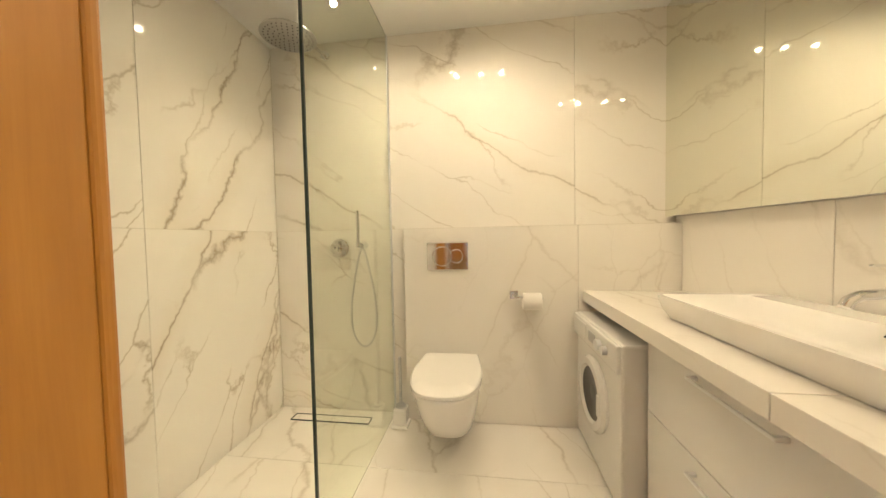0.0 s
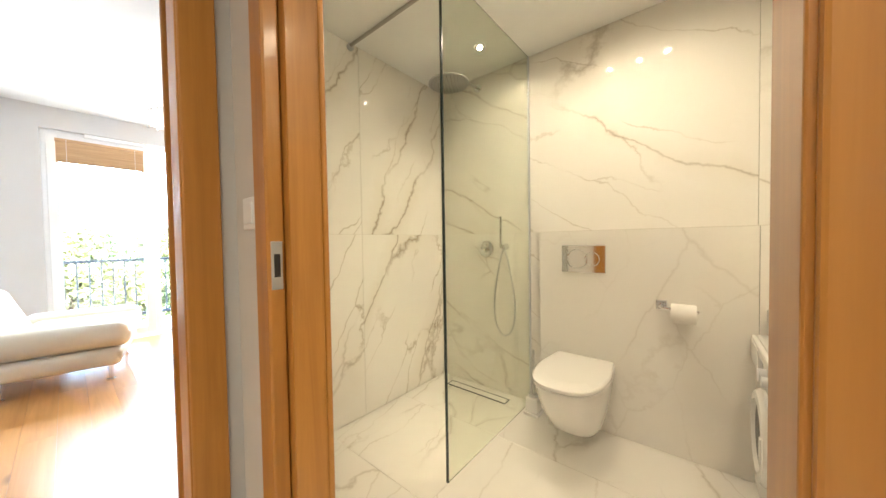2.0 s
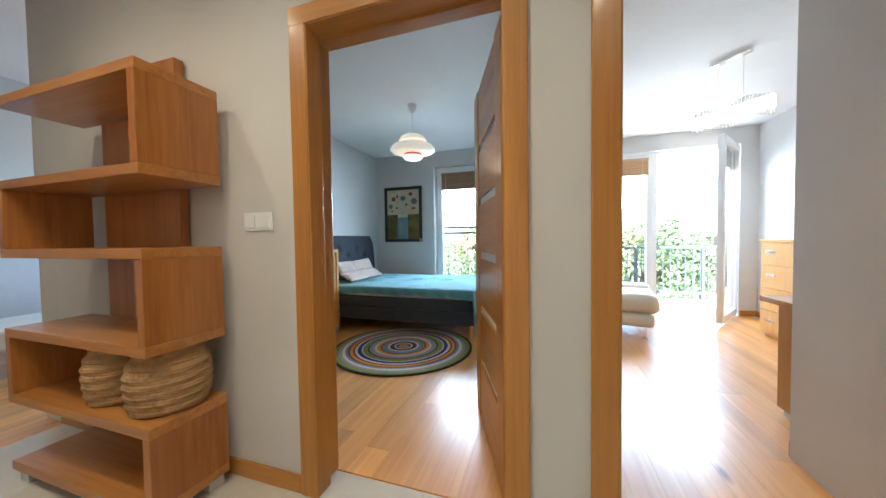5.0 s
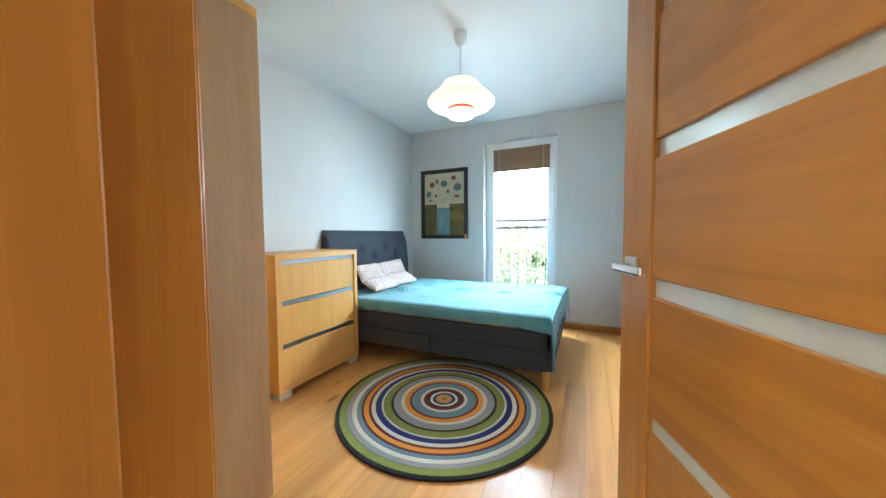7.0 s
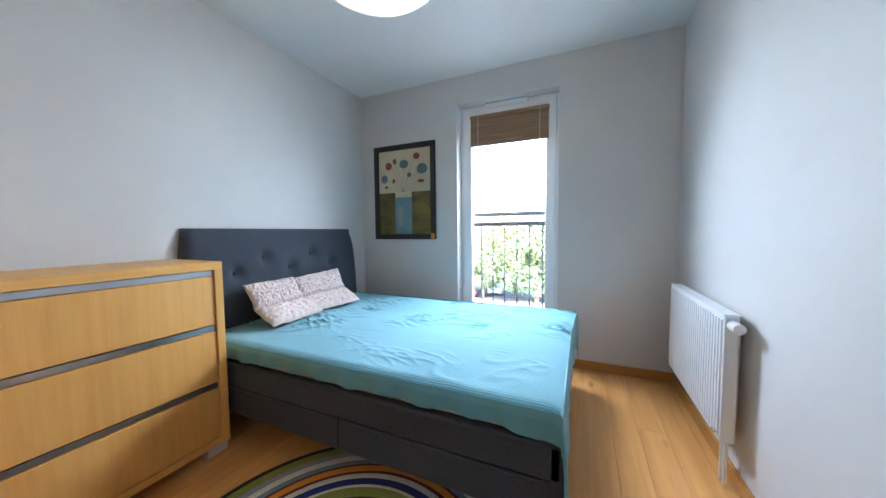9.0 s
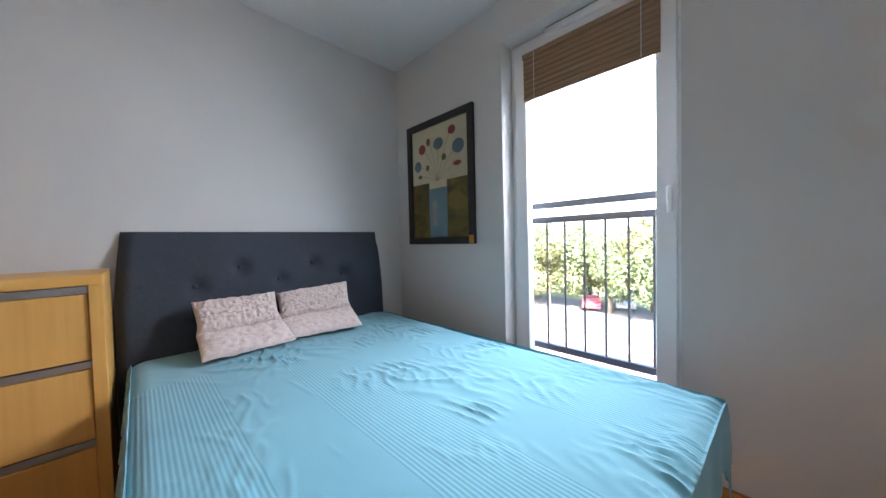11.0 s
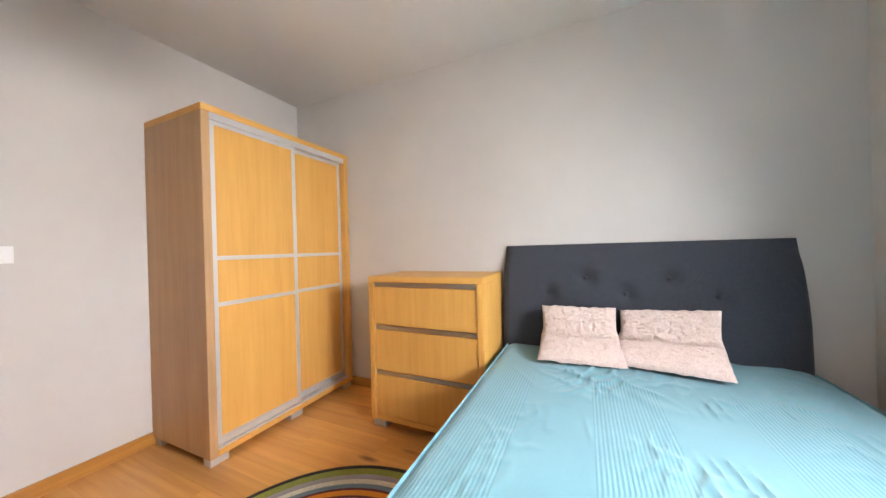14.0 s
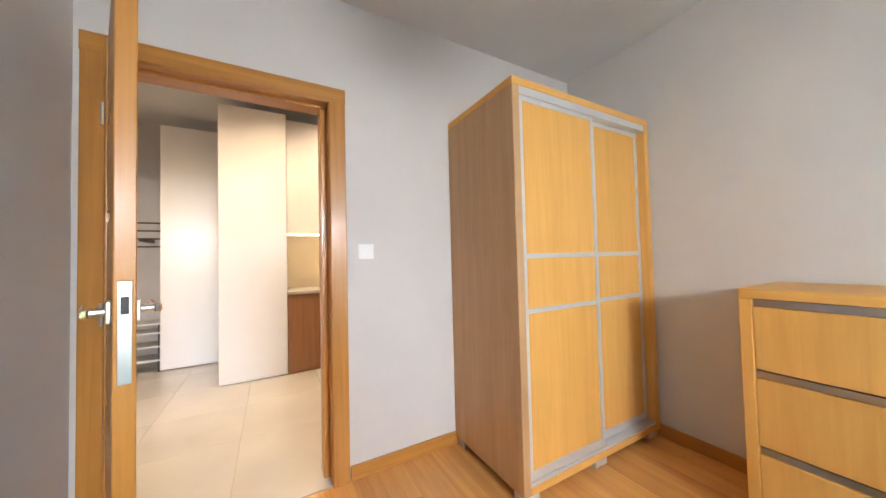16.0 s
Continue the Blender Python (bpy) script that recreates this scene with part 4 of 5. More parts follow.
def spread_material():
    m = material("woven_teal_cotton", (0.14, 0.34, 0.36), 0.9)
    b = m.node_tree.nodes["Principled BSDF"]
    tc = node(m, "ShaderNodeTexCoord")
    sep = node(m, "ShaderNodeSeparateXYZ")
    link(m, tc.outputs["Object"], sep.inputs[0])

    def math_node(op, a, bval):
        n = node(m, "ShaderNodeMath")
        n.operation = op
        link(m, a, n.inputs[0])
        if bval is not None:
            if isinstance(bval, (int, float)):
                n.inputs[1].default_value = bval
            else:
                link(m, bval, n.inputs[1])
        return n.outputs[0]

    wave = math_node("SINE", math_node("MULTIPLY_ADD", sep.outputs[0], 2 * math.pi / BAND), None)
    m.node_tree.nodes[-2].inputs[1].default_value = 2 * math.pi / BAND
    m.node_tree.nodes[-2].inputs[2].default_value = -2 * math.pi * SX1 / BAND + math.pi
    band = math_node("GREATER_THAN", wave, 0.0)
    start = math_node("GREATER_THAN", sep.outputs[1], -3.42)
    rib = math_node("SINE", math_node("MULTIPLY", sep.outputs[0], 2 * math.pi / 0.0128), None)
    ribs = math_node("MULTIPLY", math_node("MULTIPLY", rib, band), start)
    fine = node(m, "ShaderNodeTexNoise", Scale=420.0, Detail=2.0)
    link(m, tc.outputs["Object"], fine.inputs["Vector"])
    tone = math_node("MULTIPLY_ADD", ribs, 0.22)
    m.node_tree.nodes[-1].inputs[2].default_value = 0.5
    both = math_node("MULTIPLY_ADD", fine.outputs[0], 0.30)
    link(m, tone, m.node_tree.nodes[-1].inputs[2])
    big = node(m, "ShaderNodeTexNoise", Scale=2.2, Detail=3.0)
    link(m, tc.outputs["Object"], big.inputs["Vector"])
    allv = math_node("MULTIPLY_ADD", big.outputs[0], 0.35)
    link(m, both, m.node_tree.nodes[-1].inputs[2])
    link(m, ramp(m, allv, [(0.45, (0.075, 0.235, 0.295)), (1.0, (0.155, 0.385, 0.45))]), b.inputs["Base Color"])
    b.inputs["Sheen Weight"].default_value = 0.25
    bump(m, both, 0.45, 0.003)
    return m


BAND = 0.50
bm = bmesh.new()
SX0, SX1, SY0, SY1 = -4.60, -3.125, -3.88, -1.826
nx, ny, over_x, over_y, foot = 250, 190, 0.10, 0.12, 0.14
rows = []
ZT = 0.565
for j in range(ny + 1):
    row = []
    for i in range(nx + 1):
        a = i / nx
        b_ = j / ny
        wide = (SX1 - SX0) + 2 * over_x
        longy = (SY1 - SY0) + over_y
        qx = SX0 - over_x + a * wide
        drop_side = 0.088 + 0.012 * noise.noise((a * 3, b_ * 9, 1.3)) + 0.09 * max(0, b_ - 0.86) / 0.14
        qy = SY0 + b_ * longy
        x, y, z = qx, qy, ZT
        dx = max(0, SX0 - qx, qx - SX1)
        dy = max(0, qy - SY1)
        r = 0.035
        if dx > 0:
            f_ = dx / over_x
            x = (SX0 - 0.012 * min(1, f_ * 3)) if qx < SX0 else (SX1 + 0.012 * min(1, f_ * 3))
            z -= drop_side * f_
            x += 0.012 * f_ * math.sin(qy * 34 + 2 * noise.noise((qy * 3, 0, 2)))
        if dy > 0:
            f_ = dy / over_y
            corner = max(0, 1 - abs(qx - SX1) / 0.30)
            y = SY1 + 0.008 * min(1, f_ * 3) + 0.007 * f_ * math.sin(qx * 30) + 0.012 * f_ * corner
            z -= (0.20 + 0.07 * corner + 0.05 * noise.noise((qx * 4, 1, 5))) * f_
        if dx == 0 and dy == 0:
            ex = min(qx - SX0, SX1 - qx)
            ey = SY1 - qy
            z -= 0.02 * max(0, 1 - ex / 0.06) ** 2 + 0.02 * max(0, 1 - ey / 0.06) ** 2
            z += 0.007 * noise.noise((qx * 2.2, qy * 1.6, 0.4))
            fold = noise.noise((qx * 7 + qy * 5, qy * 3.2 - qx * 2, 3.1))
            mask = max(0, noise.noise((qx * 2.4, qy * 2.2, 7.7)) - 0.05)
            z += 0.018 * mask * max(0, 1 - abs(fold) * 5)
            plain = max(0, math.sin(2 * math.pi * (qx - SX1) / BAND)) ** 0.4
            block = max(0, math.sin(2 * math.pi * (qy + 0.12 * math.floor((qx - SX1) / BAND)) / 0.46)) ** 0.7
            rip = math.sin(qx * 150 + qy * 16 + 4 * noise.noise((qx * 3, qy * 2.5, 4.4)))
            patch = max(0, noise.noise((qx * 7.0, qy * 4.0, 11.3)) + 0.12)
            z += 0.019 * plain * block * patch * max(0, rip) ** 2
            fold2 = noise.noise((qx * 16 - qy * 5, qy * 7 + qx * 3, 9.1))
            mask2 = max(0, noise.noise((qx * 3.4, qy * 3.0, 2.7)))
            z += 0.018 * mask2 * max(0, 1 - abs(fold2) * 4)
        y += 0.03 * max(0, (-4.0 - x) / 0.6) * max(0, b_ - 0.5) * 2
        row.append(bm.verts.new((x, y, z)))
    rows.append(row)
for j in range(ny):
    for i in range(nx):
        bm.faces.new((rows[j][i], rows[j][i + 1], rows[j + 1][i + 1], rows[j + 1][i]))
bmesh.ops.recalc_face_normals(bm, faces=bm.faces[:])
ret = bmesh.ops.solidify(bm, geom=bm.faces[:], thickness=0.004)
solo("bedspread", bm, spread_material(), "crumpled teal woven cotton bedspread on the bed", "bedspread", smooth=True)


def pillow(cx, cy, turn, wide=0.20, slant=0.0, lift=0.0):
    """A plush throw cushion, creased where it bends from the mattress up the headboard."""
    bm = bmesh.new()
    n = 60
    line = ((0.145, 0.588), (-0.035, 0.668), (-0.135, 0.835))
    top, bot = [], []
    for j in range(n + 1):
        r1, r2 = [], []
        for i in range(n + 1):
            uu, vv = i / n * 2 - 1, j / n * 2 - 1
            x = wide * uu * (1 - 0.05 * (1 - vv * vv)) * (1.06 if vv < -0.1 else 1.0 + 0.06 * max(0, 0.2 - vv) / 0.3)
            k = -0.15 + slant * uu
            if vv < k:
                f_ = (vv + 1) / (k + 1)
                (ya, za), (yb, zb) = line[0], line[1]
            else:
                f_ = (vv - k) / (1 - k)
                (ya, za), (yb, zb) = line[1], line[2]
            y, z = ya + (yb - ya) * f_, za + (zb - za) * f_
            ny_, nz_ = (zb - za), -(yb - ya)
            d_ = math.hypot(ny_, nz_)
            ny_, nz_ = ny_ / d_, nz_ / d_
            z -= lift * x * (vv + 1) / 2
            x -= lift * 0.5 * (vv + 1) / 2 * 0.3
            fat = 0.042 * max(0, (1 - uu ** 6) * (1 - vv ** 6)) ** 0.5
            fat *= 1 - 0.62 * math.exp(-((vv - k) / 0.10) ** 2)
            ruff = noise.noise((x * 62 + cx * 9, vv * 13 + 2 * noise.noise((x * 9, vv * 3, cx)), 1.0))
            if vv < k:
                ruff = noise.noise((x * 42 + vv * 5, vv * 17, 4.0 + cx))
            fat2 = fat + 0.011 * ruff * min(1, fat / 0.02)
            edge = 0.006 * noise.noise((x * 30, vv * 6, 8.0 + cx))
            r1.append((x, y + ny_ * fat2, z + nz_ * fat2 + edge))
            r2.append((x, y - ny_ * 0.45 * fat, z - nz_ * 0.45 * fat + edge))
        top.append([bm.verts.new(p) for p in r1])
        bot.append([bm.verts.new(p) for p in r2])
    for j in range(n):
        for i in range(n):
            bm.faces.new((top[j][i], top[j][i + 1], top[j + 1][i + 1], top[j + 1][i]))
            bm.faces.new((bot[j][i + 1], bot[j][i], bot[j + 1][i], bot[j + 1][i + 1]))
    bmesh.ops.remove_doubles(bm, verts=bm.verts[:], dist=0.001)
    bmesh.ops.transform(bm, matrix=pose(cx, cy, 0, 0, 0, turn), verts=bm.verts[:])
    return solo("cushion", bm, M_PINK, "pale pink ruffled plush cushion against the headboard", "cushion", smooth=True, group="cushions on the bed")


M_PINK = cloth("pale_pink_plush", (0.57, 0.45, 0.405), (0.67, 0.56, 0.51), 220)
pillow(-3.57, -3.70, 3, 0.205, 0.03)
pillow(-3.985, -3.725, -8, 0.228, -0.06, 0.075)

# dresser
t = thing("chest_of_drawers", "beech veneer chest with three handleless drawers", "chest of drawers", (-2.64, -3.77, 0))
CX0, CX1, CY0, CY1 = -3.065, -2.24, -4.0, -3.532
part("side", B(CX0, CX0 + 0.04, CY0, CY1, 0.05, 0.992, bevel=0.003), M_BEECH, t)
part("side", B(CX1 - 0.04, CX1, CY0, CY1, 0.05, 0.992, bevel=0.003), M_BEECH, t)
M_BEECH_X = wood("beech_veneer_across", (0.66, 0.335, 0.078), (0.77, 0.425, 0.115), "x", 0.42, 1.6)
part("top", B(CX0, CX1, CY0, CY1, 0.992, 1.033, bevel=0.003), M_BEECH_X, t)
part("plinth", B(CX0 + 0.04, CX1 - 0.04, CY0, CY1 - 0.005, 0.05, 0.085, bevel=0.002), M_BEECH_X, t)
part("back", B(CX0 + 0.04, CX1 - 0.04, CY0, CY0 + 0.01, 0.085, 0.99), M_BEECH, t)
for z0, z1 in ((0.088, 0.355), (0.392, 0.665), (0.702, 0.958)):
    d = part("drawer", B(CX0 + 0.042, CX1 - 0.042, CY1 - 0.03, CY1 - 0.008, z0, z1, bevel=0.002), M_BEECH, t)
    part("grip_rail", B(CX0 + 0.042, CX1 - 0.042, CY1 - 0.06, CY1 - 0.016, z1 + 0.003, z1 + 0.030), M_RAIL, d, "recessed aluminium grip rail")
for x in (CX0 + 0.06, CX1 - 0.06):
    for y in (CY0 + 0.05, CY1 - 0.045):
        part("foot", B(x - 0.05, x + 0.05, y - 0.035, y + 0.035, 0.001, 0.05, bevel=0.002), M_ALU, t, "square metal foot")

# wardrobe
t = thing("wardrobe", "beech veneer wardrobe with two sliding doors and grey profiles", "wardrobe", (-1.35, -3.4, 0))
WX0, WX1, WD0, WD1 = -1.672, -1.047, -4.0, -2.82
# room-facing side: its shade is put into the beech as a darker tone
part("side", B(WX0, WX1, WD1 - 0.045, WD1, 0.05, 2.035, bevel=0.004), wood("beech_side_shaded", (0.43, 0.25, 0.115), (0.54, 0.335, 0.165), "z", 0.42, 1.6), t)
part("side", B(WX0, WX1, WD0, WD0 + 0.045, 0.05, 2.035, bevel=0.004), M_BEECH, t)
part("top", B(WX0, WX1, WD0, WD1, 2.035, 2.075, bevel=0.004), M_BEECH_Y, t)
part("plinth", B(WX0, WX1, WD0 + 0.045, WD1 - 0.045, 0.05, 0.085, bevel=0.003), M_BEECH_Y, t)
part("back", B(WX1 - 0.012, WX1 - 0.002, WD0 + 0.045, WD1 - 0.045, 0.085, 2.035), M_BEECH, t)
part("top_track", B(WX0 + 0.003, WX0 + 0.085, WD0 + 0.045, WD1 - 0.045, 1.995, 2.035), M_ALU, t, "grey aluminium track")
part("bottom_track", B(WX0 + 0.006, WX0 + 0.085, WD0 + 0.045, WD1 - 0.045, 0.085, 0.10), M_ALU, t, "grey aluminium track")


def sliding_door(y0, y1, x):
    d = part("sliding_door", B(x + 0.006, x + 0.018, y0 + 0.02, y1 - 0.02, 0.13, 1.99), M_BEECH, t)
    for a, b_ in ((y0, y0 + 0.028), (y1 - 0.028, y1)):
        part("profile", B(x, x + 0.024, a, b_, 0.102, 1.995, bevel=0.003), M_ALU, d)
    for z0, z1 in ((0.102, 0.15), (0.905, 0.930), (1.178, 1.203), (1.97, 1.995)):
        part("bar", B(x + 0.002, x + 0.022, y0 + 0.028, y1 - 0.028, z0, z1, bevel=0.002), M_ALU, d)


sliding_door(-3.45, -2.867, WX0 + 0.012)
sliding_door(-3.953, -3.415, WX0 + 0.050)
for x in (WX0 + 0.05, WX1 - 0.05):
    for y in (WD0 + 0.06, (WD0 + WD1) / 2, WD1 - 0.06):
        part("foot", B(x - 0.035, x + 0.035, y - 0.05, y + 0.05, 0.001, 0.05, bevel=0.002), M_ALU, t, "square metal foot")

# rug
t = thing("round_rug", "round wool rug with many coloured concentric rings", "rug", (-2.745, -2.505, 0))
tones = {"k": (0.012, 0.012, 0.016), "g": (0.25, 0.29, 0.06), "w": (0.74, 0.71, 0.64), "b": (0.18, 0.27, 0.36), "n": (0.018, 0.03, 0.20), "o": (0.80, 0.30, 0.03), "m": (0.14, 0.02, 0.03), "y": (0.34, 0.33, 0.36)}
rugs = {k: cloth("rug_wool_" + k, tuple(c * 0.65 for c in v), tuple(min(1, c * 1.2) for c in v), 320) for k, v in tones.items()}
rings = [(0.022, "g"), (0.048, "o"), (0.062, "b"), (0.078, "k"), (0.098, "w"), (0.112, "k"), (0.142, "m"), (0.165, "w"), (0.225, "b"), (0.24, "m"), (0.275, "o"), (0.30, "w"), (0.352, "y"), (0.366, "k"),
         (0.418, "g"), (0.432, "w"), (0.47, "n"), (0.498, "w"), (0.515, "m"), (0.548, "o"), (0.562, "m"), (0.59, "b"), (0.622, "w"), (0.655, "y"), (0.70, "g"), (0.725, "k")]
inner = 0.0005
for k, (r, c) in enumerate(rings):
    h = 0.014
    part("ring", lathe(bmesh.new(), [(inner, 0.002), (inner, h - 0.003), (inner + 0.002, h), (r - 0.002, h), (r, h - 0.003), (r, 0.002)], (-2.745, -2.505, 0), 72), rugs[c], t)
    inner = r

# radiator


def radiator(name, x0, x1, yw, face, z0, z1):
    t = thing("radiator", "white ribbed panel radiator on the wall", "radiator", ((x0 + x1) / 2, yw, z0))
    y = lambda d: yw + face * d
    b2 = lambda xa, xb, da, db, za, zb, bev: B(xa, xb, min(y(da), y(db)), max(y(da), y(db)), za, zb, bevel=bev)
    part("body", b2(x0, x1, 0.035, 0.088, z0, z1, 0.006), M_PVC, t)
    n = int((x1 - x0) / 0.034)
    for k in range(n):
        xa = x0 + 0.012 + (x1 - x0 - 0.024) * k / n
        part("rib", b2(xa + 0.006, xa + 0.026, 0.086, 0.094, z0 + 0.02, z1 - 0.02, 0.003), M_PVC, t)
    part("grille", b2(x0 + 0.002, x1 - 0.002, 0.030, 0.093, z1 - 0.002, z1 + 0.006, 0.002), M_PVC, t)
    part("valve", rod(bmesh.new(), (x1 + 0.002, y(0.06), z1 - 0.04), (x1 + 0.065, y(0.06), z1 - 0.04), 0.022, 20), M_PVC, t, "white thermostat knob", smooth=True)
    part("drain_valve", rod(bmesh.new(), (x1 - 0.03, y(0.095), z0 + 0.04), (x1 - 0.03, y(0.11), z0 + 0.04), 0.012), M_CHROME, t)
    for x in (x0 + 0.1, x1 - 0.1):
        part("bracket", b2(x - 0.015, x + 0.015, 0.0, 0.04, z0 + 0.08, z1 - 0.08, 0.0), M_PVC, t)
    for x in (x1 - 0.05, x1 - 0.09):
        part("pipe", rod(bmesh.new(), (x, y(0.05), 0.004), (x, y(0.05), z0 + 0.01), 0.008), M_PVC, t)


radiator("radiator", -4.64, -3.755, YR, -1, 0.225, 0.80)
radiator("radiator", -4.85, -3.95, YL, 1, 0.15, 0.75)

# wall mirror on the radiator wall, sockets, switches
t = thing("wall_mirror", "wall mirror in a beaded dark silver frame", "mirror", (-2.3, YR, 1.4))
M_PEWTER = material("pewter", (0.28, 0.27, 0.25), 0.4, 0.9)
mx0, mx1, mz0, mz1 = -2.575, -1.95, 0.86, 2.05
for a in ((mx0, mx0 + 0.06, mz0, mz1), (mx1 - 0.06, mx1, mz0, mz1), (mx0 + 0.06, mx1 - 0.06, mz0, mz0 + 0.06), (mx0 + 0.06, mx1 - 0.06, mz1 - 0.06, mz1)):
    part("frame", B(a[0], a[1], YR - 0.03, YR - 0.002, a[2], a[3], bevel=0.008), M_PEWTER, t)
bm = bmesh.new()
for k in range(52):
    for x in (mx0 + 0.052, mx1 - 0.052):
        rod(bm, (x, YR - 0.034, mz0 + 0.06 + 0.0206 * k), (x, YR - 0.034, mz0 + 0.076 + 0.0206 * k), 0.006, 8)
tagged(part("beading", bm, M_PEWTER, t), kind="stuff")
part("mirror_glass", B(mx0 + 0.05, mx1 - 0.05, YR - 0.016, YR - 0.006, mz0 + 0.05, mz1 - 0.05), M_MIRROR, t, "clear mirror glass")


def wall_plate(name, label, place, wall_axis, face, modules, socket=False):
    t = thing(name, label, "socket" if socket else "light switch", place)
    x, y, z = place
    w = 0.04 * modules + 0.003

    def b2(u0, u1, d0, d1, z0, z1, bev=0.002):
        if wall_axis == "x":
            return B(min(x + face * d0, x + face * d1), max(x + face * d0, x + face * d1), y + u0, y + u1, z + z0, z + z1, bevel=bev)
        return B(x + u0, x + u1, min(y + face * d0, y + face * d1), max(y + face * d0, y + face * d1), z + z0, z + z1, bevel=bev)

    part("plate", b2(-w, w, 0.001, 0.009, -0.042, 0.042), M_PVC, t)
    for k in range(modules):
        c = -w + w * (2 * k + 1) / modules
        if socket:
            q = (x, y + c, z) if wall_axis == "x" else (x + c, y, z)
            dirv = Vector((face, 0, 0)) if wall_axis == "x" else Vector((0, face, 0))
            part("outlet", rod(bmesh.new(), Vector(q) + dirv * 0.008, Vector(q) + dirv * 0.012, 0.021, 24), M_PVC, t)
            part("pin_hole", rod(bmesh.new(), Vector(q) + dirv * 0.011, Vector(q) + dirv * 0.0125, 0.004, 10), M_BLACK, t)
        else:
            part("rocker", b2(c - 0.026, c + 0.026, 0.008, 0.013, -0.028, 0.028), M_PVC, t)


wall_plate("light_switch", "white double light switch on the hall wall", (XH, -2.337, 1.232), "x", 1, 2)
wall_plate("light_switch", "white light switch on the bedroom wall", (XB, -2.262, 1.238), "x", -1, 1)
wall_plate("light_switch", "white light switch beside the bathroom door", (-0.745, 0.094, 1.225), "y", -1, 1)
wall_plate("wall_socket", "white double wall socket by the bedroom floor", (-2.95, YR, 0.235), "y", -1, 2, True)

# ---- hall ----
space(0, DY)
SHX0, SHX1, SHY0, SHY1 = -0.872, -0.52, -3.42, -2.40


def zigzag_shelf():
    """A meander of boxes on a wall post, open to alternate sides."""
    t = thing("shelf_unit", "zigzag bamboo shelving unit on metal feet", "shelf", (-0.68, -2.9, 0))
    th = 0.042
    part("wall_post", B(-0.872, -0.828, -3.27, -2.68, 0.06, 2.04, bevel=0.003), M_BAMBOO, t)
    lev = (0.06, 0.43, 0.745, 1.12, 1.44, 1.825)
    for k, z in enumerate(lev):
        top = z if k else z + th
        part("shelf_board", B(SHX0 + 0.045, SHX1, SHY0, SHY1, top - th, top, bevel=0.003), M_BAMBOO_Y, t)
    for k, (a, b_) in enumerate(zip(lev, lev[1:])):
        y = (SHY1 - th, SHY1) if k % 2 == 0 else (SHY0, SHY0 + th)
        part("upright", B(SHX0 + 0.045, SHX1, *y, a + (th if k == 0 else 0), b_ - th, bevel=0.003), M_BAMBOO, t)
    for y in (SHY0 + 0.06, SHY1 - 0.06):
        for x in (SHX0 + 0.09, SHX1 - 0.05):
            part("foot", B(x - 0.035, x + 0.035, y - 0.035, y + 0.035, 0.001, 0.06, bevel=0.002), M_ALU, t, "square metal foot")


zigzag_shelf()


def basket(x, y, r, h, lean):
    t = thing("wicker_basket", "round brown woven seagrass basket on the shelf", "basket", (x, y, 0.43), group="baskets on the shelf")
    prof = []
    n = 44
    for k in range(n + 1):
        f_ = k / n
        rr = r * (0.78 + 0.30 * math.sin(math.pi * (0.15 + 0.75 * f_)) - 0.16 * max(0, f_ - 0.7) / 0.3)
        prof.append((rr + 0.003 * (k % 2), 0.004 + h * f_))
    prof += [(prof[-1][0] - 0.012, h), (prof[-1][0] - 0.02, h * 0.6), (prof[-1][0] - 0.02, 0.02)]
    bm = lathe(bmesh.new(), prof, (0, 0, 0), 40)
    for v in bm.verts:
        a = math.atan2(v.co.y, v.co.x)
        v.co += 0.008 * noise.noise((math.cos(a) * 2, math.sin(a) * 2, v.co.z * 8 + x)) * Vector((math.cos(a), math.sin(a), 0)) + 0.0035 * math.sin(a * 38 + v.co.z * 160) * Vector((math.cos(a), math.sin(a), 0)) + Vector((lean * v.co.z, 0, 0))
    bmesh.ops.transform(bm, matrix=pose(x, y, 0.43), verts=bm.verts[:])
    part("weave", bm, M_WICKER, t, smooth=True)
    bm = bmesh.new()
    rr = prof[n][0]
    tube(bm, [(x + lean * h + rr * math.cos(a * math.pi / 18), y + rr * math.sin(a * math.pi / 18), 0.43 + h + 0.003 * math.sin(a * 2.3)) for a in range(37)], 0.009, 8)
    part("rim", bm, M_WICKER, t, smooth=True)


M_WICKER = wood("seagrass", (0.24, 0.13, 0.05), (0.52, 0.33, 0.15), "x", 0.8, 3.0)
basket(-0.685, -2.55, 0.140, 0.262, 0.0)
basket(-0.675, -2.845, 0.125, 0.262, 0.02)

# kitchen corner and closet seen from the bedroom
space(0, 0)
t = thing("closet_panel", "tall white sliding closet panel", "closet", (1.75, -1.0, 0))
part("panel", B(1.80, 1.84, -1.225, -0.69, 0.012, 2.79, bevel=0.003), M_WHITE, t)
part("joint", B(1.798, 1.801, -1.225, -0.69, 1.30, 1.304), M_ALU, t)
t = thing("coat_rack", "dark metal coat rack bars on the hall wall", "coat rack", (1.9, -0.5, 1.4))
for z in (1.40, 1.49, 1.58, 1.67):
    part("bar", rod(bmesh.new(), (1.90, -0.72, z), (1.90, -0.25, z), 0.009), M_IRON, t)
for y in (-0.68, -0.3):
    part("post", rod(bmesh.new(), (1.91, y, 1.32), (1.91, y, 1.75), 0.008), M_IRON, t)
part("mount", B(1.91, 2.298, -0.52, -0.48, 1.46, 1.50), M_IRON, t)
t = thing("shoe_rack", "low grey metal shoe rack", "shoe rack", (1.95, -0.5, 0))
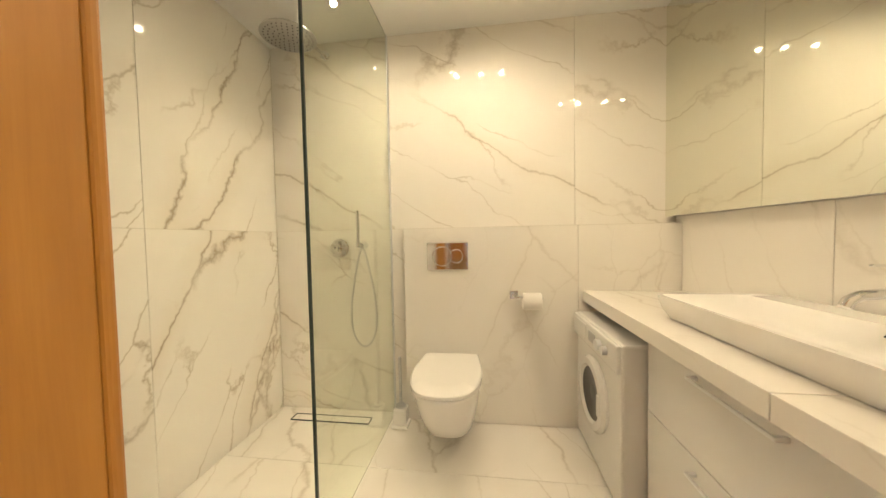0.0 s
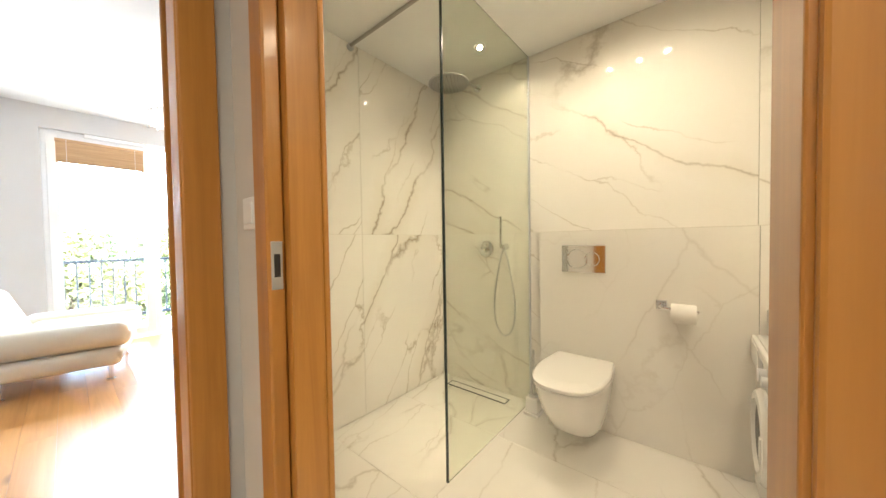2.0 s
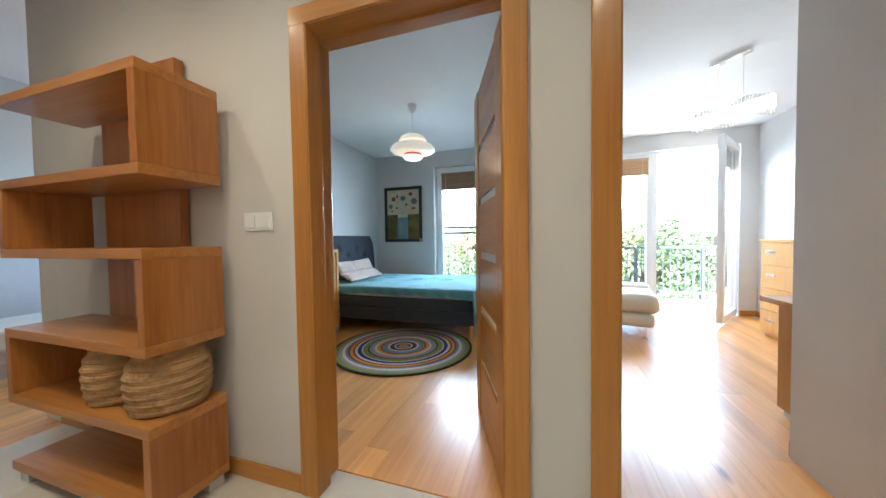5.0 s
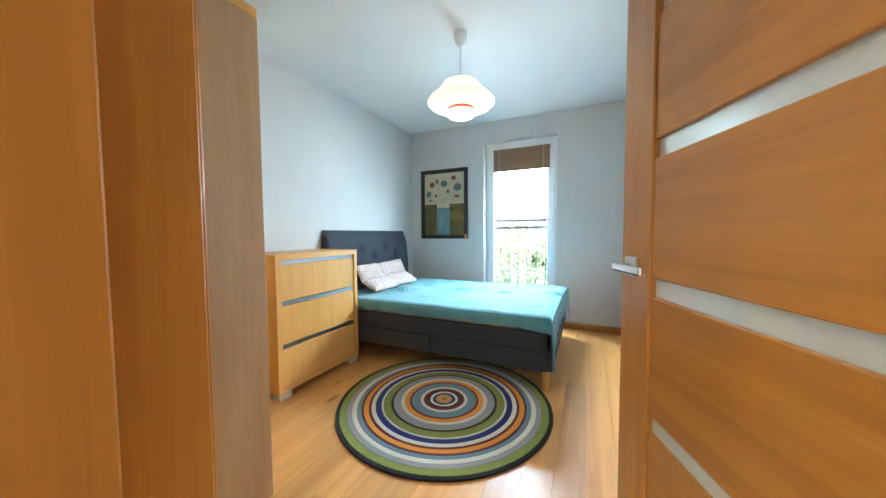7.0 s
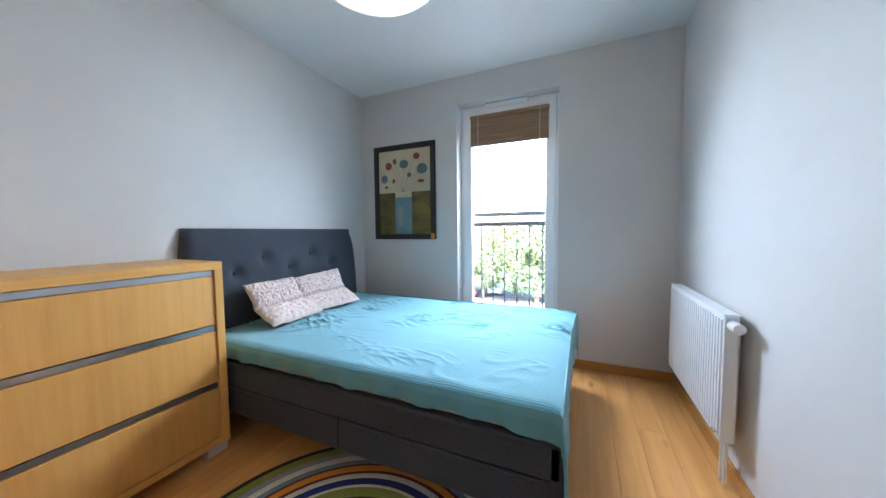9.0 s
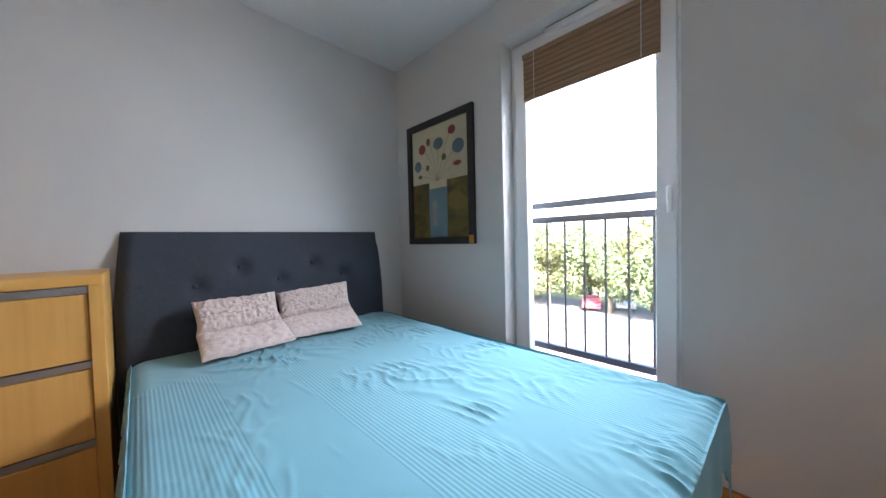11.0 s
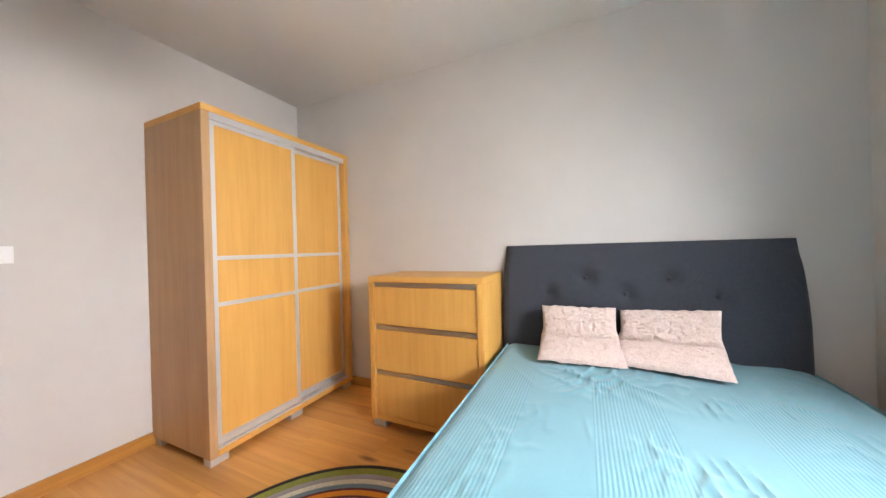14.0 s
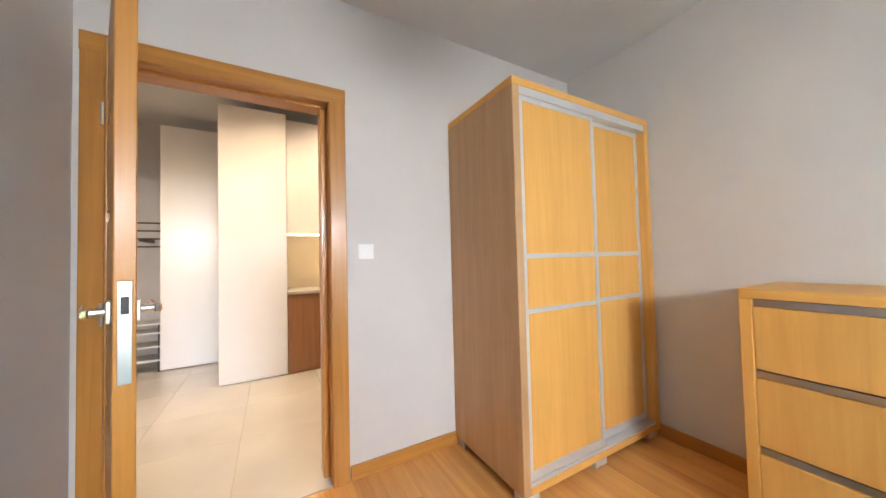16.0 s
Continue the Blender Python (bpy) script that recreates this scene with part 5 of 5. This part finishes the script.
for z in (0.12, 0.27, 0.42, 0.52):
    part("shelf", B(1.80, 2.1, -0.69, -0.30, z, z + 0.02, bevel=0.003), M_ALU, t)
for y in (-0.68, -0.31):
    for x in (1.81, 2.09):
        part("post", rod(bmesh.new(), (x, y, 0.001), (x, y, 0.54), 0.01), M_IRON, t)
t = thing("tall_cabinet", "tall white handleless kitchen cabinet", "cabinet", (1.15, -1.7, 0))
part("body", B(0.922, 1.46, -1.935, -1.335, 0.002, 2.78, bevel=0.003), M_WHITE, t)
part("door", B(0.90, 0.920, -1.933, -1.337, 0.012, 2.778, bevel=0.002), M_WHITE, t)
t = thing("kitchen_base_unit", "brown wood kitchen base cabinet", "cabinet", (1.15, -2.6, 0))
part("body", B(0.922, 1.46, -3.4, -1.94, 0.002, 0.84), M_OAK, t)
M_WALNUT = wood("walnut_front", (0.26, 0.115, 0.05), (0.42, 0.21, 0.10), "z", 0.4, 0.8)
for y0, y1 in ((-2.55, -1.942), (-3.15, -2.555)):
    part("door", B(0.90, 0.920, y0, y1, 0.012, 0.835, bevel=0.002), M_WALNUT, t)
solo("kitchen_worktop", B(0.88, 1.46, -3.4, -1.94, 0.842, 0.872, bevel=0.004), M_STONE, "beige stone kitchen worktop on the base units", "worktop")
t = thing("kitchen_wall_unit", "white handleless kitchen wall cabinet", "cabinet", (1.25, -2.6, 1.4))
part("body", B(1.05, 1.46, -3.4, -1.94, 1.505, 2.78), M_WHITE, t)
for y0, y1 in ((-2.275, -1.942), (-2.88, -2.28)):
    part("door", B(1.03, 1.048, y0, y1, 1.507, 2.778, bevel=0.002), M_WHITE, t)
part("light_strip", B(1.10, 1.14, -3.3, -1.95, 1.493, 1.504), glow("strip_glow", (1.0, 0.80, 0.5), 0.9), t, "glowing warm light strip under the cabinet")
solo("kitchen_splashback", B(1.462, 1.48, -3.4, -1.335, 0.002, 2.78), paint("splashback_stone", (0.55, 0.47, 0.34), 0.3, 30, 0.15), "warm beige stone splashback behind the worktop", "splashback", kind="structure")
space(0, DY)
t = thing("bench", "low white upholstered bench in the far room", "bench", (-1.6, -5.6, 0))
part("seat", B(-2.3, -0.9, -5.9, -5.2, 0.25, 0.45, bevel=0.04, seg=3), M_CREAM, t)
for x in (-2.2, -1.0):
    for y in (-5.8, -5.3):
        part("leg", rod(bmesh.new(), (x, y, 0.001), (x, y, 0.26), 0.02), M_STEEL, t)

# ---- living room ----
t = thing("window_2", "white plastic balcony window with an open glazed door", "window", (XL - 0.06, 0.6, 0), kind="structure")
outer_frame(t, XL - 0.06, -0.26, 1.64, 0.002, 2.42)
part("mullion", B(XL - 0.13, XL - 0.06, 0.60, 0.66, 0.047, 2.375, bevel=0.004), M_PVC, t)
window_sash(t, XL - 0.05, -0.225, 0.605, 0.04, 2.385)
space(0, 0)
leaf = thing("balcony_door", "white glazed balcony door, standing open", "door", (0, 0, 0))
window_sash(leaf, 0.035, 0.0, 0.90, 0.03, 2.37)
part("handle", B(0.035, 0.075, 0.845, 0.865, 1.0, 1.12, bevel=0.004), M_ALU, leaf, "satin window handle")
for k in range(11):
    part("blind_slat", B(0.038 + 0.004 * (k % 2), 0.042 + 0.004 * (k % 2), 0.07, 0.83, 2.04 + 0.024 * k, 2.066 + 0.024 * k), M_BLIND2, leaf, "pale bamboo slat")
leaf.matrix_basis = pose(XL - 0.01, 1.60 + DY, 0.012, 0, 0, -124)
space(0, DY)
window_vent(XL - 0.055, 0.05, 0.55, 2.40)
slat_blind(XL - 0.03, -0.16, 0.54, 2.07, 2.33, M_BLIND2, 14, "pale bamboo slat blind rolled up at the window")

t = thing("armchair", "cream leather lounge chair with rolled cushions", "armchair", (-4.0, -0.35, 0))
part("base", B(-4.62, -3.55, -0.72, 0.10, 0.14, 0.29, bevel=0.05, seg=4), M_CREAM, t, smooth=True)
part("seat_cushion", B(-4.58, -3.58, -0.58, 0.15, 0.285, 0.455, bevel=0.07, seg=4), M_CREAM, t, smooth=True)
part("armrest", B(-3.80, -3.54, -0.66, 0.14, 0.30, 0.51, bevel=0.085, seg=4), M_CREAM, t, smooth=True)
part("armrest", B(-4.66, -4.42, -0.66, 0.14, 0.30, 0.51, bevel=0.085, seg=4), M_CREAM, t, smooth=True)
bm = B(-4.45, -3.74, -0.09, 0.09, 0, 0.46, bevel=0.07, seg=4)
bmesh.ops.transform(bm, matrix=pose(0, -0.62, 0.34, 22), verts=bm.verts[:])
part("back_cushion", bm, M_CREAM, t, smooth=True)
for x in (-4.52, -3.66):
    for y in (-0.56, 0.02):
        part("leg", rod(bmesh.new(), (x, y, 0.001), (x, y, 0.16), 0.016, 16), M_CHROME, t)
        part("foot", rod(bmesh.new(), (x, y, 0.001), (x, y, 0.012), 0.03, 20), M_CHROME, t)
t.matrix_basis = pose(-3.73, -0.005, 0, 0, 0, -11) @ pose(3.66, 0.086, 0) @ t.matrix_basis


def framed(y, z, x0, x1):
    t = thing("small_picture", "small white-framed picture on the living room wall", "picture", ((x0 + x1) / 2, YL, z))
    part("frame", B(x0, x1, YL + 0.002, YL + 0.018, z, z + 0.30, bevel=0.003), M_PVC, t)
    part("print", B(x0 + 0.04, x1 - 0.04, YL + 0.017, YL + 0.020, z + 0.04, z + 0.26), paint("grey_print", (0.66, 0.65, 0.64), 0.5, 30, 0.2), t)


space(0, 0)
framed(0, 1.80, -4.45, -4.12)
framed(0, 1.58, -5.05, -4.74)

space(0, DY)
t = thing("island_cabinet", "brown wood cabinet with an overhanging top", "cabinet", (-2.05, 0.7, 0))
part("body", B(-2.20, -1.83, 0.36, 1.30, 0.05, 0.70, bevel=0.003), M_OAK, t)
part("top", B(-2.33, -1.82, 0.33, 1.34, 0.70, 0.735, bevel=0.004), M_OAK_H, t)
for x in (-2.16, -1.9):
    for y in (0.42, 1.24):
        part("foot", B(x - 0.03, x + 0.03, y - 0.03, y + 0.03, 0.001, 0.05), M_ALU, t)
t.matrix_basis = pose(-0.07, 0.07, 0) @ t.matrix_basis
t = thing("chest_of_drawers", "beech chest of drawers with chrome handles", "chest of drawers", (-4.0, 1.6, 0))
part("body", B(-4.25, -3.45, 1.40, 1.835, 0.03, 1.06, bevel=0.003), M_BEECH, t)
part("top", B(-4.27, -3.43, 1.37, 1.84, 1.06, 1.09, bevel=0.003), M_BEECH, t)
for k in range(4):
    z = 0.06 + 0.25 * k
    d = part("drawer", B(-4.24, -3.46, 1.378, 1.398, z, z + 0.243, bevel=0.002), M_BEECH, t)
    for x in (-4.05, -3.65):
        part("handle", B(x - 0.07, x + 0.07, 1.352, 1.366, z + 0.13, z + 0.155, bevel=0.004), M_CHROME, d)
part("plinth", B(-4.22, -3.48, 1.42, 1.82, 0.001, 0.03), M_BEECH, t)

t = thing("living_pendant", "long crystal pendant lamp hung from a chrome plate", "pendant lamp", (-3.06, 0.53, H))
m0 = pose(-3.06, 0.53, 0, 0, 0, 38)
for nm, a, mt in (("canopy", (-0.14, 0.14, -0.03, 0.03, H - 0.035, H - 0.001), M_CHROME), ("core", (-0.28, 0.28, -0.03, 0.03, 2.12, 2.22), glow("crystal_glow", (1.0, 0.93, 0.80), 0.12))):
    bm = B(*a, bevel=0.006)
    bmesh.ops.transform(bm, matrix=m0, verts=bm.verts[:])
    part(nm, bm, mt, t)
for x in (-0.09, 0.09):
    bm = rod(bmesh.new(), (x, 0, 2.22), (x, 0, H - 0.03), 0.002, 6)
    bmesh.ops.transform(bm, matrix=m0, verts=bm.verts[:])
    part("wire", bm, M_STEEL, t)
M_CRYSTAL = material("crystal", (0.95, 0.93, 0.88), 0.1, 0.0, Transmission_Weight=0.6, IOR=1.5)
for k in range(22):
    for s in (-1, 1):
        bm = B(-0.275 + 0.025 * k, -0.255 + 0.025 * k, s * 0.036, s * 0.042, 2.09 + 0.02 * math.sin(k * 0.5), 2.24 + 0.02 * math.sin(k * 0.5), bevel=0.002, seg=1)
        bmesh.ops.transform(bm, matrix=m0, verts=bm.verts[:])
        part("crystal", bm, M_CRYSTAL, t)

# balcony
solo("balcony_slab", B(XL - 1.4, XL - 0.302, -0.9, 2.4, -0.16, -0.03), paint("balcony_concrete", (0.5, 0.48, 0.45), 0.8, 60, 0.1, 0.3), "pale concrete balcony floor", "balcony", kind="structure")
guard_rail("balcony_railing", "dark iron balcony railing", XL - 1.3, -0.9, 2.35, 0.10, 0.93, None, 28, (-0.85, 0.7, 1.75), 0.010)

# ---- outdoors ----
space(0, 0)
GZ = -6.5
M_ASPHALT = paint("asphalt", (0.08, 0.078, 0.075), 0.9, 20, 0.2, 0.3)
bm = bmesh.new()
box(bm, -600, 600, -600, 600, GZ - 0.2, GZ)
solo("ground", bm, paint("dry_grass", (0.13, 0.14, 0.05), 0.95, 3, 0.35, 0.3), "flat ground with dry grass round the car park", "ground", kind="structure")
solo("road", B(-41, -7.5, -22, 14, GZ + 0.004, GZ + 0.02), M_ASPHALT, "grey asphalt car park", "road", kind="structure")
M_PAVE = paint("pale_paving", (0.135, 0.125, 0.115), 0.85, 8, 0.1, 0.2)
M_PAVE2 = paint("red_paving", (0.085, 0.04, 0.03), 0.85, 8, 0.1, 0.2)
pv = thing("pavement", "pale paving with rows of red paver stripes", "pavement", (-15, -10, GZ), kind="structure")
part("bed", B(-27, -9, -22, 6, GZ + 0.022, GZ + 0.05), M_PAVE, pv)
for k in range(52):
    part("paver_stripe", B(-25.5, -10, -19.6 + 0.43 * k, -19.42 + 0.43 * k, GZ + 0.051, GZ + 0.056), M_PAVE2, pv)


def car(x, y, turn, colour, label):
    t = thing("parked_car", label, "car")
    m = material("car_paint", colour, 0.25, 0.0, Coat_Weight=0.8)
    bm = bmesh.new()
    side = [(-2.1, 0.35), (-2.15, 0.65), (-2.0, 0.88), (-1.5, 0.95), (-0.9, 1.38), (0.4, 1.42), (1.1, 0.98), (1.9, 0.82), (2.1, 0.6), (2.08, 0.35)]
    loft(bm, [[(px_, w_ * (0.82 if pz_ > 1.1 else 1.0), pz_) for px_, pz_ in side] for w_ in (-0.86, -0.80, 0.80, 0.86)])
    part("body", bm, m, t)
    for px_, py_ in ((-1.35, -0.80), (1.35, -0.80), (-1.35, 0.80), (1.35, 0.80)):
        part("wheel", rod(bmesh.new(), (px_, py_ - 0.1, 0.31), (px_, py_ + 0.1, 0.31), 0.31, 20), M_BLACK, t)
    part("side_window", B(-0.85, 0.75, -0.745, 0.745, 1.0, 1.33, bevel=0.05), M_BLACK, t)
    t.matrix_basis = pose(x, y, GZ + 0.02, 0, 0, turn)


car(-37.5, -14.2, 19, (0.28, 0.04, 0.05), "red parked car on the asphalt")
car(-39.5, -11.6, 19, (0.35, 0.36, 0.38), "grey parked car on the asphalt")


def leaf_mesh(seed, radius, high, count, size, mat):
    """Leaf tufts on the shells of several uneven clumps."""
    rng = np.random.default_rng(seed)
    lobes = [(rng.normal(0, radius * 0.42), rng.normal(0, radius * 0.42), high * (0.26 + 0.64 * rng.random()), radius * (0.32 + 0.30 * rng.random())) for _ in range(13)]
    verts, faces = [], []
    for k in range(count):
        lx, ly, lz, lr = lobes[k % len(lobes)]
        d = rng.normal(0, 1, 3)
        d /= np.linalg.norm(d)
        c = np.array((lx, ly, lz)) + d * lr * (0.72 + 0.36 * rng.random())
        if c[2] < high * 0.06:
            continue
        u_ = rng.normal(0, 1, 3)
        u_ /= np.linalg.norm(u_)
        v_ = np.cross(d + 0.6 * rng.normal(0, 1, 3), u_)
        v_ /= np.linalg.norm(v_) + 1e-6
        s_ = size * (0.6 + 0.8 * rng.random())
        n0 = len(verts)
        verts += [tuple(c - u_ * s_), tuple(c + v_ * s_ * 0.5), tuple(c + u_ * s_), tuple(c - v_ * s_ * 0.5)]
        faces.append((n0, n0 + 1, n0 + 2, n0 + 3))
    me = bpy.data.meshes.new("crown")
    me.from_pydata(verts, [], faces)
    me.materials.append(mat)
    return me


def leaf_material(name, dark, light):
    m = material(name, light, 0.6)
    geo = node(m, "ShaderNodeNewGeometry")
    link(m, ramp(m, geo.outputs["Random Per Island"], [(0.0, dark), (1.0, light)]), m.node_tree.nodes["Principled BSDF"].inputs["Base Color"])
    return m


M_BARK = paint("bark", (0.10, 0.075, 0.05), 0.95, 12, 0.3, 0.8)
LEAVES = [leaf_material("green_leaves", (0.05, 0.075, 0.03), (0.12, 0.155, 0.065)), leaf_material("yellowing_leaves", (0.065, 0.08, 0.03), (0.17, 0.17, 0.07))]
CROWNS = [leaf_mesh(3 + k, 3.2 + 0.4 * k, 8.0 + k, 9000, 0.20, LEAVES[k % 2]) for k in range(3)]


def tree(x, y, scale, kind, turn):
    t = thing("tree", "leafy green deciduous tree behind the car park", "tree", group="trees behind the car park")
    bm = bmesh.new()
    rod(bm, (0, 0, 0), (0.1, 0.05, 3.6), 0.26, 12, 0.17)
    for k in range(5):
        a = k * 1.3 + 0.4
        rod(bm, (0.06, 0.02, 2.4 + 0.3 * k), (1.7 * math.cos(a), 1.7 * math.sin(a), 4.6 + 0.5 * k), 0.11, 8, 0.03)
    part("trunk", bm, M_BARK, t)
    c = new("crown", CROWNS[kind])
    c.parent = t
    t.matrix_basis = pose(x, y, GZ, 0, 0, turn) @ Matrix.Scale(scale, 4)


rng = random.Random(4)
for k in range(24):
    tree(-34.5 - 2 * rng.random() - (k % 2) * 3, -48 + 3.0 * k, 0.80 + 0.22 * rng.random(), k % 3, rng.random() * 360)
for k in range(14):
    tree(-52 - 6 * rng.random(), -70 + 8 * k, 1.0 + 0.2 * rng.random(), k % 3, rng.random() * 360)

# ---- floors and tiles ----
space(0, 0)


def tile(name, bm_mesh, parent):
    ob = new(name, bm_mesh)
    ob.parent = parent
    ob.matrix_parent_inverse = parent.matrix_basis.inverted()
    return ob


def plank_floor(name, x0, x1, y0, y1, label, seed):
    fl = solo(name, B(x0, x1, y0, y1, -0.12, -0.010), M_GROUT, label, "floor", kind="structure")
    r = random.Random(seed)
    wide = 0.142
    n = int(math.ceil((y1 - y0) / wide))
    for j in range(n):
        ya, yb = y0 + j * wide, min(y1, y0 + (j + 1) * wide)
        x = x0 - r.random() * 1.4
        while x < x1:
            l_ = 1.2 + r.random() * 0.7
            xa, xb = max(x, x0), min(x + l_, x1)
            if xb - xa > 0.03:
                bm = bmesh.new()
                box(bm, -(xb - xa) / 2 + 0.0005, (xb - xa) / 2 - 0.0005, -(yb - ya) / 2 + 0.0005, (yb - ya) / 2 - 0.0005, -0.010, 0.0)
                ob = part("plank", bm, M_PLANK, fl)
                ob.matrix_basis = pose((xa + xb) / 2, (ya + yb) / 2, 0.0005 * r.random())
                ob.matrix_parent_inverse = Matrix.Identity(4)
            x += l_
    return fl


plank_floor("floor_bedroom", XW, XB - 0.0, YB, YR, "oak plank floor with knots", 1)
plank_floor("floor_living", XL, XB - 0.0, YL, 0.124, "oak plank floor, glossy in the window light", 2)
plank_floor("floor_living_bay", XL, -1.80, 0.124, 1.744, "oak plank floor by the balcony window", 5)
plank_floor("floor_far_room", -2.8, 2.3, -6.6, -4.0, "oak plank floor of the far room", 3)


def tiled(name, label, axis, at, u_edges, v_edges, mat, thick, gap=0.0009, parent_box=None):
    """Slabs on a plane: axis is its normal; u and v run along the two others in x, y, z order."""
    base = thing(name, label, "tiles", kind="structure")
    for ua, ub in zip(u_edges, u_edges[1:]):
        for va, vb in zip(v_edges, v_edges[1:]):
            u0, u1, v0, v1 = ua + gap, ub - gap, va + gap, vb - gap
            lo, hi = sorted((at, at + thick))
            a = {"x": (lo, hi, u0, u1, v0, v1), "y": (u0, u1, lo, hi, v0, v1), "z": (u0, u1, v0, v1, lo, hi)}[axis]
            part("tile", B(*a, bevel=0.001, seg=1), mat, base)
    return base


def steps(a, b, w, first=None):
    out = [a]
    x = a + (first or w)
    while x < b - 0.02:
        out.append(x)
        x += w
    return out + [b]


solo("floor_hall", B(XB, 2.3, -4.0, 0.094, -0.12, -0.008), M_GROUT, "grey grouted hall subfloor", "floor", kind="structure")
tiled("floor_hall_tiles", "pale beige grey stone hall floor tiles", "z", 0.0, steps(XB + 0.01, 2.3, 0.6, 0.77), steps(-4.0, 0.164, 0.6), M_STONE, -0.009)
space(0.015, DY)
solo("floor_bathroom", B(-1.6, 1.0, 0.2, 2.1, -0.12, -0.010), M_GROUT, "grouted bathroom subfloor", "floor", kind="structure")
tiled("floor_bathroom_tiles", "white marble bathroom floor tiles", "z", 0.0, [-1.55, -0.76, 0.44, 0.91], [0.27, 0.85, 1.455, 1.940], M_MARBLE_F, -0.009)
tiled("wall_tiles_shower", "white marble tiles with slanting grey veins", "x", -1.562, [0.345, 1.118, 1.938], [0.0, 1.195, HB], M_MARBLE_L, 0.012)
tiled("wall_tiles_end", "white marble tiles with long grey veins", "y", 1.952, [-1.55, -0.762, 0.365, 0.91], [0.0, 1.195, HB], M_MARBLE_B, -0.012)
tiled("wall_tiles_boxing", "proud marble slab behind the toilet", "y", 1.938, [-0.662, 0.365, 0.91], [0.002, 1.193], M_MARBLE_P, -0.062)
tiled("wall_tiles_vanity", "white marble tiles behind the vanity", "x", 0.922, [0.31, 1.13, 1.938], [0.0, 0.82, 1.23, HB], M_MARBLE_P, -0.012)
tiled("wall_tiles_front", "white marble tiles beside the bathroom door", "y", 0.346, [-1.55, -0.705], [0.0, 1.195, HB], M_MARBLE_B, 0.012)
